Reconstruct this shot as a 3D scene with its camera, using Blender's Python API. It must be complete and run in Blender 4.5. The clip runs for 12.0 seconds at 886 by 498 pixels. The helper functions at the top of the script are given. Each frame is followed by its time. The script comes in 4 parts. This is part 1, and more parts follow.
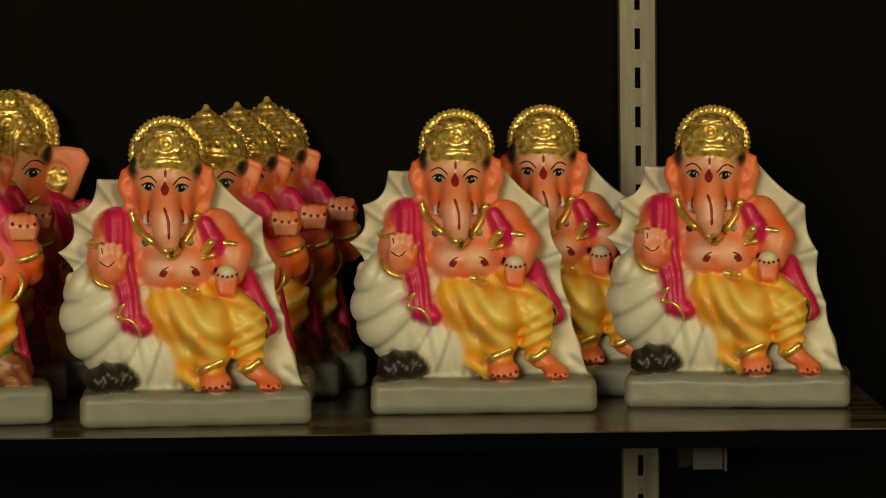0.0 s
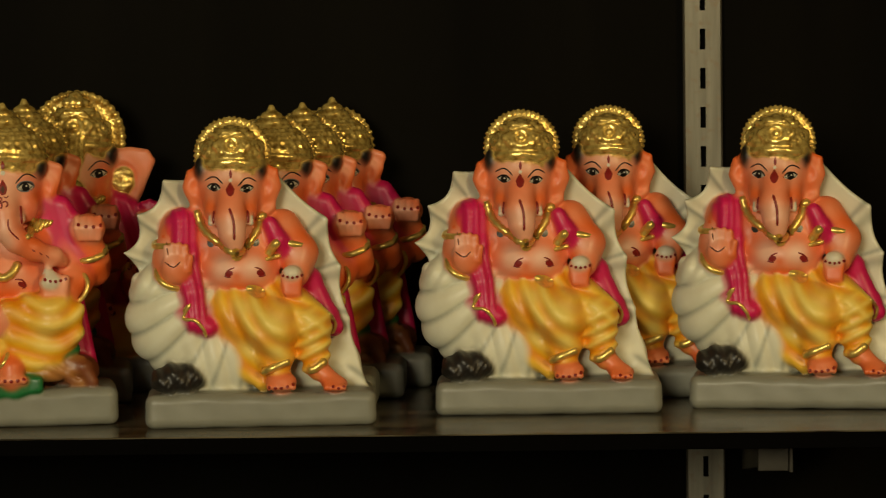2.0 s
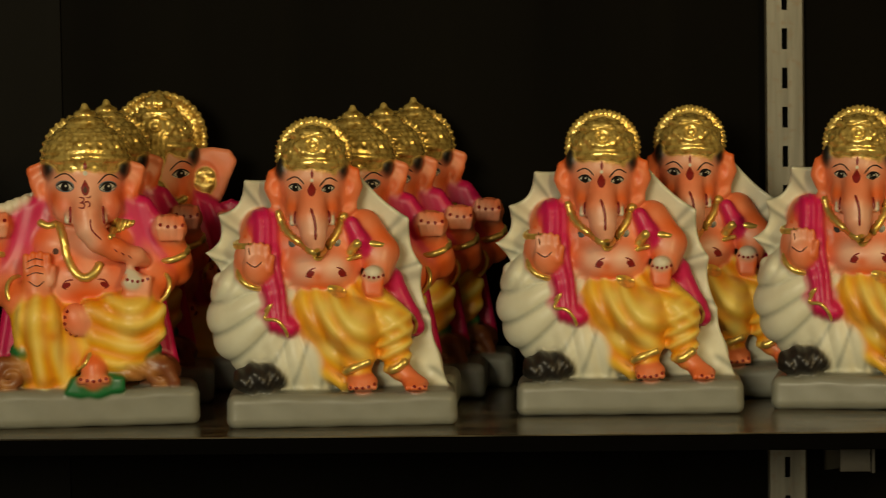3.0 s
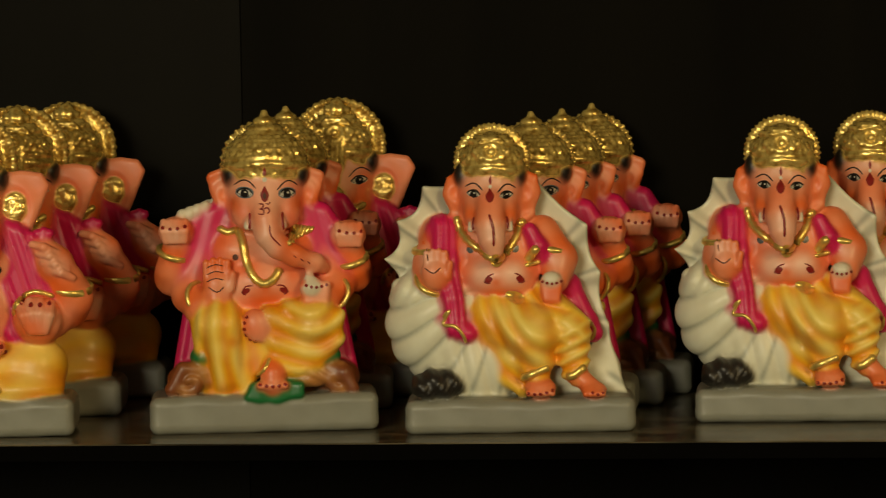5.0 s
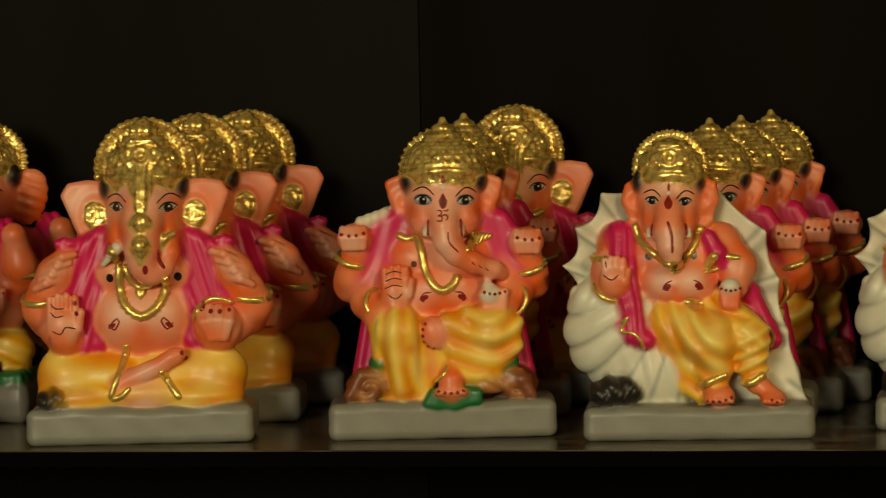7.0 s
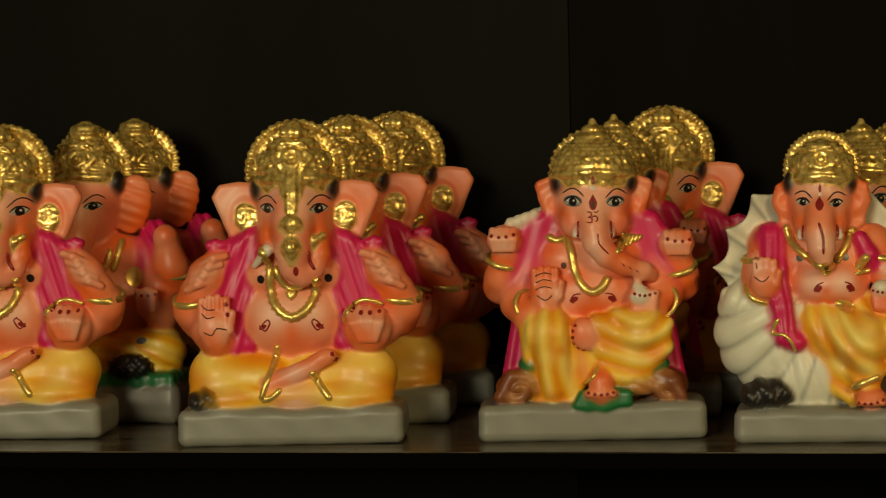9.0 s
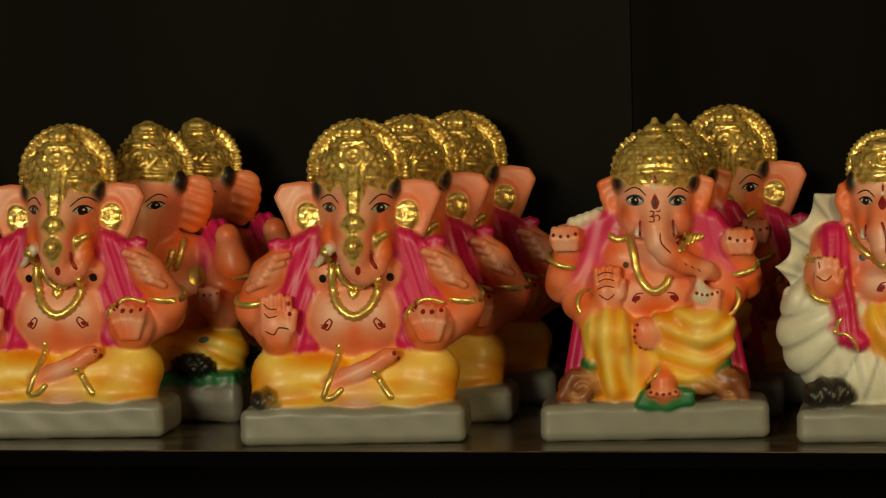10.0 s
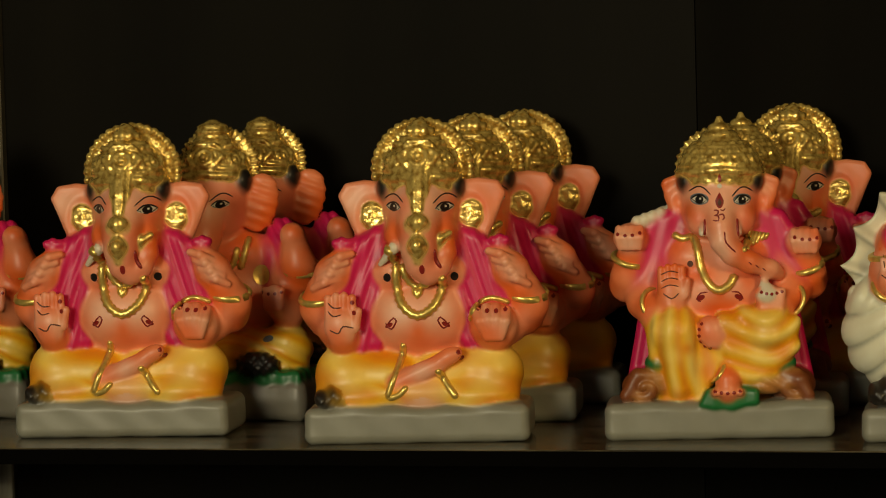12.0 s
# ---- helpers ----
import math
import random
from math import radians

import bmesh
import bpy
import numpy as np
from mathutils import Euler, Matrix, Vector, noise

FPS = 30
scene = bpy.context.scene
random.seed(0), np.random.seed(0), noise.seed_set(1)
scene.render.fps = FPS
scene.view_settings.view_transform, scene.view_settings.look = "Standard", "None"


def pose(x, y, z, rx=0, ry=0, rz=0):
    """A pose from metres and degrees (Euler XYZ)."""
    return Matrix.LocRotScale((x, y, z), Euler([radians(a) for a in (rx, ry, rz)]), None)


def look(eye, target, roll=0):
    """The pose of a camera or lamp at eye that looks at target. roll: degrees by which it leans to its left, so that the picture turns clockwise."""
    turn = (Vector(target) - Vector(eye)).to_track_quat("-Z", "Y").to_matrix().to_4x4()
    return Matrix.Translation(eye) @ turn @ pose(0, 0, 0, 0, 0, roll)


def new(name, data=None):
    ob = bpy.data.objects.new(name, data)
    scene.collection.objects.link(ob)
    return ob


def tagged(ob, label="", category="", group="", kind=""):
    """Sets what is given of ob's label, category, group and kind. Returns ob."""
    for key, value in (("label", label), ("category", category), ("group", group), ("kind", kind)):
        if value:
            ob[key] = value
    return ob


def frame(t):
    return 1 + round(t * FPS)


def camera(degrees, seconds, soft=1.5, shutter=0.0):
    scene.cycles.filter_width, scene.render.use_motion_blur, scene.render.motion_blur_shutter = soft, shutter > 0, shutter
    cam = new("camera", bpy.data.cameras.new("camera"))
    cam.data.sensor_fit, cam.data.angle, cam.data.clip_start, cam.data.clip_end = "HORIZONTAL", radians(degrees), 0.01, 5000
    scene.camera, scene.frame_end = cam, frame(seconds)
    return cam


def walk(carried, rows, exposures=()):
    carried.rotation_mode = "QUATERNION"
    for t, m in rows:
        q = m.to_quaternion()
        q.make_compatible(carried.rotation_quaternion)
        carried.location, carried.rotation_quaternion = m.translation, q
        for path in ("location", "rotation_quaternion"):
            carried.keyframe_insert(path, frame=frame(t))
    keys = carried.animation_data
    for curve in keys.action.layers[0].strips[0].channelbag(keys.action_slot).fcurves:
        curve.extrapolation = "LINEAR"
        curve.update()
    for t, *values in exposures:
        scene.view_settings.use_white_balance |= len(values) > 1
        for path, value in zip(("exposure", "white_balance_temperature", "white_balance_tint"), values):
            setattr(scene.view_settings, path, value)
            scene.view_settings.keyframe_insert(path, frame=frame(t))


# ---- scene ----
cam = camera(15.66, 12.0, soft=1.1, shutter=0.5)
EYE = 1.5
# seconds, yaw, pitch, lean: the camera stands on a tripod and pans to its left
ROWS = [
    (0.0, 0.152, -3.900, 0.698),
    (0.5, 0.232, -3.886, 0.704),
    (1.0, 0.447, -3.882, 0.717),
    (1.5, 0.784, -3.877, 0.737),
    (2.0, 1.305, -3.874, 0.768),
    (2.5, 1.952, -3.865, 0.802),
    (3.0, 2.746, -3.852, 0.849),
    (5.0, 5.909, -3.692, 1.043),
    (5.5, 6.706, -3.640, 1.091),
    (6.0, 7.557, -3.579, 1.143),
    (6.5, 8.318, -3.533, 1.190),
    (7.0, 9.072, -3.508, 1.235),
    (9.0, 11.733, -3.421, 1.397),
    (9.5, 12.296, -3.414, 1.426),
    (10.0, 12.833, -3.407, 1.460),
    (10.5, 13.288, -3.407, 1.485),
    (11.0, 13.682, -3.397, 1.508),
    (11.5, 13.905, -3.392, 1.522),
    (12.0, 13.972, -3.396, 1.526),
]
walk(cam, [(t, pose(0, 0, EYE, 90 + pitch, lean, yaw)) for t, yaw, pitch, lean in ROWS])

# ---- world and lights ----
world = bpy.data.worlds.new("world")
scene.world = world
world.use_nodes = True
sky = world.node_tree.nodes.new("ShaderNodeTexSky")
sky.sky_type, sky.sun_disc = "NISHITA", False
sky.sun_elevation, sky.sun_rotation = radians(40), radians(200)
world.node_tree.links.new(sky.outputs[0], world.node_tree.nodes["Background"].inputs[0])
world.node_tree.nodes["Background"].inputs[1].default_value = 0.08
scene.view_settings.exposure = 0.0


def area_lamp(name, m, sx, sy, watts, colour):
    data = bpy.data.lights.new(name, "AREA")
    data.shape, data.size, data.size_y, data.energy, data.color = "RECTANGLE", sx, sy, watts, colour
    ob = new(name, data)
    ob.matrix_world = m
    return ob


area_lamp("window_daylight", look((-1.05, -2.42, 2.15), (-0.25, 1.9, 1.35)), 1.1, 0.8, 76, (1.0, 0.87, 0.56))
area_lamp("shop_lamp", look((1.45, -0.55, 2.30), (-0.3, 1.95, 1.35)), 0.45, 0.30, 23, (1.0, 0.74, 0.34))

# ---- materials ----
class Nodes:
    """A small wrapper for writing node materials."""

    def __init__(self, name):
        self.mat = bpy.data.materials.new(name)
        self.mat.use_nodes = True
        self.tree = self.mat.node_tree
        self.bsdf = self.tree.nodes["Principled BSDF"]

    def add(self, kind, **values):
        node = self.tree.nodes.new(kind)
        for key, value in values.items():
            node.inputs[key.replace("_", " ")].default_value = value
        return node

    def link(self, a, b):
        self.tree.links.new(a, b)

    def ramp(self, source, stops):
        node = self.tree.nodes.new("ShaderNodeValToRGB")
        while len(node.color_ramp.elements) < len(stops):
            node.color_ramp.elements.new(0.5)
        for e, (p, c) in zip(node.color_ramp.elements, stops):
            e.position, e.color = p, (*c, 1)
        self.link(source, node.inputs[0])
        return node.outputs[0]

    def coords(self, scale=(1, 1, 1)):
        tc = self.tree.nodes.new("ShaderNodeTexCoord")
        mp = self.tree.nodes.new("ShaderNodeMapping")
        mp.inputs["Scale"].default_value = scale
        self.link(tc.outputs["Object"], mp.inputs["Vector"])
        return mp.outputs[0]

    def noise(self, scale, detail=4, vector=None, distortion=0.0):
        n = self.add("ShaderNodeTexNoise", Scale=scale, Detail=detail, Distortion=distortion)
        self.link(vector if vector is not None else self.coords(), n.inputs["Vector"])
        return n.outputs["Fac"]

    def mixed(self, fac, a, b, mode="MIX"):
        n = self.tree.nodes.new("ShaderNodeMix")
        n.data_type, n.blend_type = "RGBA", mode
        for socket, value in ((n.inputs[0], fac), (n.inputs[6], a), (n.inputs[7], b)):
            if isinstance(value, (int, float)):
                socket.default_value = value
            elif isinstance(value, tuple):
                socket.default_value = (*value, 1)
            else:
                self.link(value, socket)
        return n.outputs[2]

    def maths(self, op, a, b=0.0):
        n = self.tree.nodes.new("ShaderNodeMath")
        n.operation = op
        for socket, value in zip(n.inputs, (a, b)):
            if isinstance(value, (int, float)):
                socket.default_value = value
            else:
                self.link(value, socket)
        return n.outputs[0]

    def bump(self, height, strength, distance):
        n = self.add("ShaderNodeBump", Strength=strength, Distance=distance)
        self.link(height, n.inputs["Height"])
        self.link(n.outputs[0], self.bsdf.inputs["Normal"])
        return n

    def set(self, **values):
        for key, value in values.items():
            socket = self.bsdf.inputs[key.replace("_", " ")]
            if isinstance(value, tuple):
                socket.default_value = (*value, 1)
            elif isinstance(value, (int, float)):
                socket.default_value = value
            else:
                self.link(value, socket)


def painted_plaster():
    """Airbrushed glossy plaster; the paint and the gilding are attributes of the mesh."""
    n = Nodes("painted_plaster")
    paint = n.add("ShaderNodeAttribute")
    paint.attribute_name = "paint"
    gilt = n.add("ShaderNodeAttribute")
    gilt.attribute_name = "gilt"
    mottled = n.noise(60, 3)
    fine = n.noise(900, 3)
    tone = n.ramp(mottled, [(0.3, (0.92, 0.90, 0.88)), (0.7, (1.04, 1.04, 1.04))])
    base = n.mixed(1.0, paint.outputs["Color"], tone, "MULTIPLY")
    rubbed = n.ramp(n.noise(260, 4), [(0.34, (0.46, 0.28, 0.055)), (0.56, (0.95, 0.71, 0.21))])
    n.set(Base_Color=n.mixed(gilt.outputs["Fac"], base, rubbed), Metallic=n.maths("MULTIPLY", gilt.outputs["Fac"], 0.64))
    gloss = n.maths("MULTIPLY_ADD", mottled, 0.18)
    gloss.node.inputs[2].default_value = 0.36
    n.set(Roughness=n.maths("SUBTRACT", gloss, n.maths("MULTIPLY", gilt.outputs["Fac"], 0.20)))
    chased = n.maths("MULTIPLY_ADD", gilt.outputs["Fac"], 0.5)
    chased.node.inputs[2].default_value = 0.03
    relief = n.maths("ADD", n.maths("MULTIPLY", n.noise(380, 2, distortion=0.8), chased), n.maths("MULTIPLY", fine, 0.02))
    n.bump(relief, 0.5, 0.0016)
    n.set(Coat_Weight=0.10, Coat_Roughness=0.25)
    return n.mat


def plain_paint(name, colour, rough=0.35, metal=0.0, grain=400):
    n = Nodes(name)
    f = n.noise(grain, 3)
    dark = tuple(c * 0.75 for c in colour)
    n.set(Base_Color=n.ramp(f, [(0.3, dark), (0.7, colour)]), Roughness=rough, Metallic=metal)
    n.bump(f, 0.25, 0.0004)
    return n.mat


def laminate(name, tone, sheen):
    """Dark brown laminate with faint streaks."""
    n = Nodes(name)
    streak = n.noise(14, 5, n.coords((1, 1, 0.12)), 0.4)
    n.set(Base_Color=n.ramp(streak, [(0.3, (0.0030 * tone, 0.0025 * tone, 0.0014 * tone)), (0.7, (0.0055 * tone, 0.0047 * tone, 0.0029 * tone))]), Roughness=0.5, Specular_IOR_Level=sheen)
    n.bump(streak, 0.1, 0.0005)
    return n.mat


def shelf_top():
    """Polished dark shelf with long worn streaks and dust."""
    n = Nodes("polished_shelf")
    streak = n.noise(9, 6, n.coords((1.0, 7.0, 1.0)), 1.2)
    dust = n.noise(45, 5)
    colour = n.ramp(streak, [(0.40, (0.012, 0.009, 0.005)), (0.5, (0.075, 0.062, 0.036)), (0.60, (0.15, 0.13, 0.085))])
    n.set(Base_Color=n.mixed(n.maths("MULTIPLY", dust, 0.25), colour, (0.13, 0.12, 0.09)))
    rough = n.maths("MULTIPLY_ADD", dust, 0.22)
    rough.node.inputs[2].default_value = 0.10
    n.set(Roughness=rough)
    n.bump(dust, 0.08, 0.0006)
    return n.mat


def brushed_steel():
    n = Nodes("zinc_steel")
    f = n.noise(30, 5, n.coords((6, 6, 0.4)))
    spots = n.noise(160, 4)
    n.set(Base_Color=n.mixed(n.ramp(spots, [(0.55, (0, 0, 0)), (0.75, (1, 1, 1))]), n.ramp(f, [(0.3, (0.125, 0.117, 0.092)), (0.7, (0.20, 0.188, 0.150))]), (0.16, 0.12, 0.08)))
    n.set(Metallic=0.75, Roughness=0.45)
    n.bump(f, 0.1, 0.0005)
    return n.mat


def wall_paint(name, colour):
    n = Nodes(name)
    f = n.noise(3, 5)
    n.set(Base_Color=n.ramp(f, [(0.3, tuple(c * 0.85 for c in colour)), (0.7, colour)]), Roughness=0.8)
    n.bump(n.noise(90, 3), 0.15, 0.001)
    return n.mat


PLASTER = painted_plaster()
GOLD = plain_paint("gold_paint", (0.90, 0.66, 0.18), 0.32, 0.70, 300)
RED = plain_paint("red_paint", (0.27, 0.016, 0.014), 0.35)
BLACK = plain_paint("black_paint", (0.012, 0.010, 0.010), 0.3)
BROWN = plain_paint("umber_paint", (0.10, 0.028, 0.012), 0.4)
WHITE = plain_paint("white_paint", (0.74, 0.70, 0.60), 0.35)
EYE_BLUE = plain_paint("grey_blue_paint", (0.16, 0.20, 0.24), 0.35)
LAMINATE = laminate("dark_laminate", 1.0, 0.036)
# the same laminate darkened and dulled, to stand for the light's falloff
SHADED_LAMINATE = laminate("shaded_laminate", 0.8, 0.017)
SHELF_TOP = shelf_top()
STEEL = brushed_steel()
EDGE = plain_paint("black_edging", (0.0012, 0.0010, 0.0008), 0.8)
EDGE.node_tree.nodes["Principled BSDF"].inputs["Specular IOR Level"].default_value = 0.03
DARK_STEEL = plain_paint("tarnished_steel", (0.050, 0.043, 0.030), 0.45, 0.4, 120)
TAN_WALL = wall_paint("tan_wall_paint", (0.10, 0.075, 0.045))
CEIL_WHITE = wall_paint("ceiling_paint", (0.16, 0.13, 0.09))
FLOOR_STONE = wall_paint("floor_stone", (0.09, 0.07, 0.05))
STATUE_MATS = [PLASTER, GOLD, RED, BLACK, BROWN, WHITE, EYE_BLUE]

# ---- large structure ----
SHELF_Z, SHELF_Y, BACK_Y = 1.2732, 1.80, 2.108


def mesh_ob(name, bm, material, parent=None):
    me = bpy.data.meshes.new(name)
    bm.to_mesh(me)
    bm.free()
    me.materials.append(material)
    ob = new(name, me)
    ob.parent = parent
    return ob


def box(bm, x0, x1, y0, y1, z0, z1, bevel=0.0, seg=2):
    m = Matrix.LocRotScale(((x0 + x1) / 2, (y0 + y1) / 2, (z0 + z1) / 2), None, (x1 - x0, y1 - y0, z1 - z0))
    made = bmesh.ops.create_cube(bm, size=1, matrix=m)["verts"]
    if bevel:
        edges = list({e for v in made for e in v.link_edges})
        bmesh.ops.bevel(bm, geom=edges, offset=bevel, segments=seg, affect="EDGES", profile=0.6)


def block(name, dims, material, label, category, kind="structure", bevel=0.0, parent=None):
    bm = bmesh.new()
    box(bm, *dims, bevel=bevel)
    ob = mesh_ob(name, bm, material, parent)
    if label:
        tagged(ob, label, category, kind=kind)
    return ob


block("floor", (-3, 3, -2.6, 2.4, -0.1, 0.0), FLOOR_STONE, "dull brown stone shop floor", "floor")
block("ceiling", (-3, 3, -2.6, 2.4, 2.8, 2.9), CEIL_WHITE, "plain off-white shop ceiling", "ceiling")
block("wall_west", (-3.1, -3, -2.6, 2.4, 0, 2.8), TAN_WALL, "plain tan painted side wall", "wall")
block("wall_east", (3, 3.1, -2.6, 2.4, 0, 2.8), TAN_WALL, "plain tan painted side wall", "wall")
block("wall_north", (-3, 3, 2.25, 2.4, 0, 2.8), TAN_WALL, "plain tan wall behind the shelving", "wall")
# front wall with the shop window that lets the daylight in
bm = bmesh.new()
box(bm, -3, -1.9, -2.6, -2.45, 0, 2.8)
box(bm, -0.2, 3, -2.6, -2.45, 0, 2.8)
box(bm, -1.9, -0.2, -2.6, -2.45, 0, 1.3)
box(bm, -1.9, -0.2, -2.6, -2.45, 2.65, 2.8)
tagged(mesh_ob("wall_south", bm, TAN_WALL), "tan front wall with one wide window opening", "wall", kind="structure")

# back of the shelving: two dark laminate sheets that meet in a fine seam; the right one's colour holds the weaker light
# there
block("back_panel", (-0.35235, 1.6, BACK_Y, BACK_Y + 0.018, 0.3, 2.2), SHADED_LAMINATE, "dark brown laminate back panel of the shelving", "panel", bevel=0.0003)
block("back_panel", (-1.6, -0.35275, BACK_Y - 0.0005, BACK_Y + 0.0175, 0.3, 2.2), LAMINATE, "dark brown laminate back panel of the shelving", "panel", bevel=0.0003)


def slotted_upright(x):
    """Slotted steel channel fixed to the back panel: two side flanges and a face with a row of slots."""
    root = new("slotted_upright")
    root.location = (x, BACK_Y - 0.0085, 0)
    bm = bmesh.new()
    w, slot_w, pitch, slot_h, z0 = 0.0252, 0.0036, 0.0254, 0.0135, 1.4924 - 0.0254 * 30
    rows = 54
    xs = [-w / 2, -w / 2 + 0.0012, -slot_w / 2, slot_w / 2, w / 2 - 0.0012, w / 2]
    depth = [0.0011, 0, 0, 0, 0, 0.0011]
    zs = []
    for k in range(rows):
        zs += [z0 + k * pitch - slot_h / 2, z0 + k * pitch + slot_h / 2]
    grid = [[bm.verts.new((a, d, z)) for a, d in zip(xs, depth)] for z in zs]
    for r in range(len(zs) - 1):
        for c in range(5):
            if c == 2 and r % 2 == 0:
                continue
            bm.faces.new((grid[r][c], grid[r][c + 1], grid[r + 1][c + 1], grid[r + 1][c]))
    edges = list(bm.edges)
    for e in edges:
        # turn the lips of the slots and the sides inwards
        if e.is_boundary:
            a, b = e.verts
            if abs(a.co.x) > w / 2 - 1e-5 and abs(b.co.x) > w / 2 - 1e-5:
                back = [bm.verts.new((v.co.x, 0.0085, v.co.z)) for v in (a, b)]
                bm.faces.new((a, b, back[1], back[0]))
            elif abs(a.co.x) < slot_w and abs(b.co.x) < slot_w:
                back = [bm.verts.new((v.co.x, 0.0016, v.co.z)) for v in (a, b)]
                bm.faces.new((a, b, back[1], back[0]))
    bmesh.ops.recalc_face_normals(bm, faces=bm.faces)
    mesh_ob("channel", bm, STEEL, root)
    return tagged(root, "grey slotted steel upright on the dark back panel", "shelf upright", group="shelf uprights")


slotted_upright(0.1207)
slotted_upright(-0.8525)


def shelf_bracket(x):
    """Pressed steel arm that hooks into the upright and carries the shelf."""
    root = new("shelf_bracket")
    root.location = (x, BACK_Y - 0.009, SHELF_Z - 0.0102)
    bm = bmesh.new()
    outline = [(0, 0), (-0.235, 0), (-0.240, -0.003), (-0.2430, -0.010), (-0.2430, -0.016), (-0.12, -0.034), (0, -0.052)]
    for sx in (-0.0022, 0.0022):
        bm.faces.new([bm.verts.new((sx, a, b)) for a, b in outline])
    bm.verts.ensure_lookup_table()
    k = len(outline)
    for i in range(k):
        j = (i + 1) % k
        bm.faces.new((bm.verts[i], bm.verts[j], bm.verts[k + j], bm.verts[k + i]))
    bmesh.ops.recalc_face_normals(bm, faces=bm.faces)
    mesh_ob("arm", bm, STEEL, root)
    bm = bmesh.new()
    # a strip bent over the end: flat on top, rounded at the corner, then down one side
    bend = [(-0.010, 0.0), (0.005, 0.0)] + [(0.005 + 0.005 * math.sin(a), -0.005 + 0.005 * math.cos(a)) for a in (0.3, 0.6, 0.9, 1.2, 1.57)] + [(0.010, -0.0200)]
    inner = [(-0.010, -0.0018), (0.005, -0.0018)] + [(0.005 + 0.0032 * math.sin(a), -0.005 + 0.0032 * math.cos(a)) for a in (0.3, 0.6, 0.9, 1.2, 1.57)] + [(0.0082, -0.0200)]
    rings = [[bm.verts.new((a, y, b)) for a, b in bend + inner[::-1]] for y in (-0.247, -0.222)]
    k = len(rings[0])
    for i in range(k):
        bm.faces.new((rings[0][i], rings[0][(i + 1) % k], rings[1][(i + 1) % k], rings[1][i]))
    for i in range(len(bend) - 1):
        for ring in rings:
            bm.faces.new((ring[i], ring[i + 1], ring[k - 2 - i], ring[k - 1 - i]))
    bmesh.ops.recalc_face_normals(bm, faces=bm.faces)
    mesh_ob("end_flange", bm, DARK_STEEL, root)
    bm = bmesh.new()
    box(bm, -0.010, 0.0078, -0.2455, -0.2435, -0.0195, -0.0022, 0.0004, 1)
    mesh_ob("end_plate", bm, DARK_STEEL, root)
    return tagged(root, "small worn steel bracket under the dark shelf", "bracket", group="shelf brackets")


shelf_bracket(0.1465)
shelf_bracket(-0.8525)

shelf = new("display_shelf")
bm = bmesh.new()
box(bm, -1.3, 0.2535, SHELF_Y + 0.0018, BACK_Y - 0.010, SHELF_Z - 0.0096, SHELF_Z, 0.0006, 1)
mesh_ob("board", bm, SHELF_TOP, shelf)
bm = bmesh.new()
box(bm, -1.3, 0.2535, SHELF_Y, SHELF_Y + 0.0016, SHELF_Z - 0.0096, SHELF_Z - 0.0006, 0.0003, 1)
mesh_ob("edge_band", bm, EDGE, shelf)
tagged(shelf, "long polished dark shelf with worn streaks", "shelf")

shop_lamp = new("ceiling_lamp")
shop_lamp.location = (1.45, -0.55, 2.30)
aim = look((1.45, -0.55, 2.30), (-0.3, 1.95, 1.35)).to_3x3()
bm = bmesh.new()
box(bm, -0.26, 0.26, -0.18, 0.18, 0.012, 0.08, 0.012, 3)
bmesh.ops.transform(bm, matrix=aim.to_4x4(), verts=bm.verts)
mesh_ob("housing", bm, DARK_STEEL, shop_lamp)
bm = bmesh.new()
box(bm, -0.014, 0.014, -0.075, -0.047, 0.02, 0.50, 0.004, 2)
mesh_ob("stem", bm, DARK_STEEL, shop_lamp)
tagged(shop_lamp, "dark metal shop lamp hanging from the ceiling", "lamp")

# ---- statues: cast in one piece, worked out as a solid field in millimetres ----
# x to the side, y from the front of the plinth to its back, z up from the shelf
SKIN, PEACH, ORANGE, BLUSH = (0.82, 0.26, 0.12), (0.87, 0.41, 0.26), (0.82, 0.135, 0.018), (0.80, 0.18, 0.09)
YELLOW, PALE_YELLOW, AMBER = (0.90, 0.49, 0.010), (0.92, 0.74, 0.20), (0.78, 0.24, 0.003)
PALE = (0.88, 0.55, 0.42)
PINK = (0.60, 0.009, 0.105)
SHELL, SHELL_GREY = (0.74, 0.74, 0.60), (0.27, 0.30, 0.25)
GILT, COAL, GREY = (0.62, 0.42, 0.11), (0.014, 0.012, 0.011), (0.215, 0.22, 0.185)
GREEN, WOOD, IVORY = (0.010, 0.15, 0.040), (0.19, 0.052, 0.014), (0.70, 0.65, 0.52)


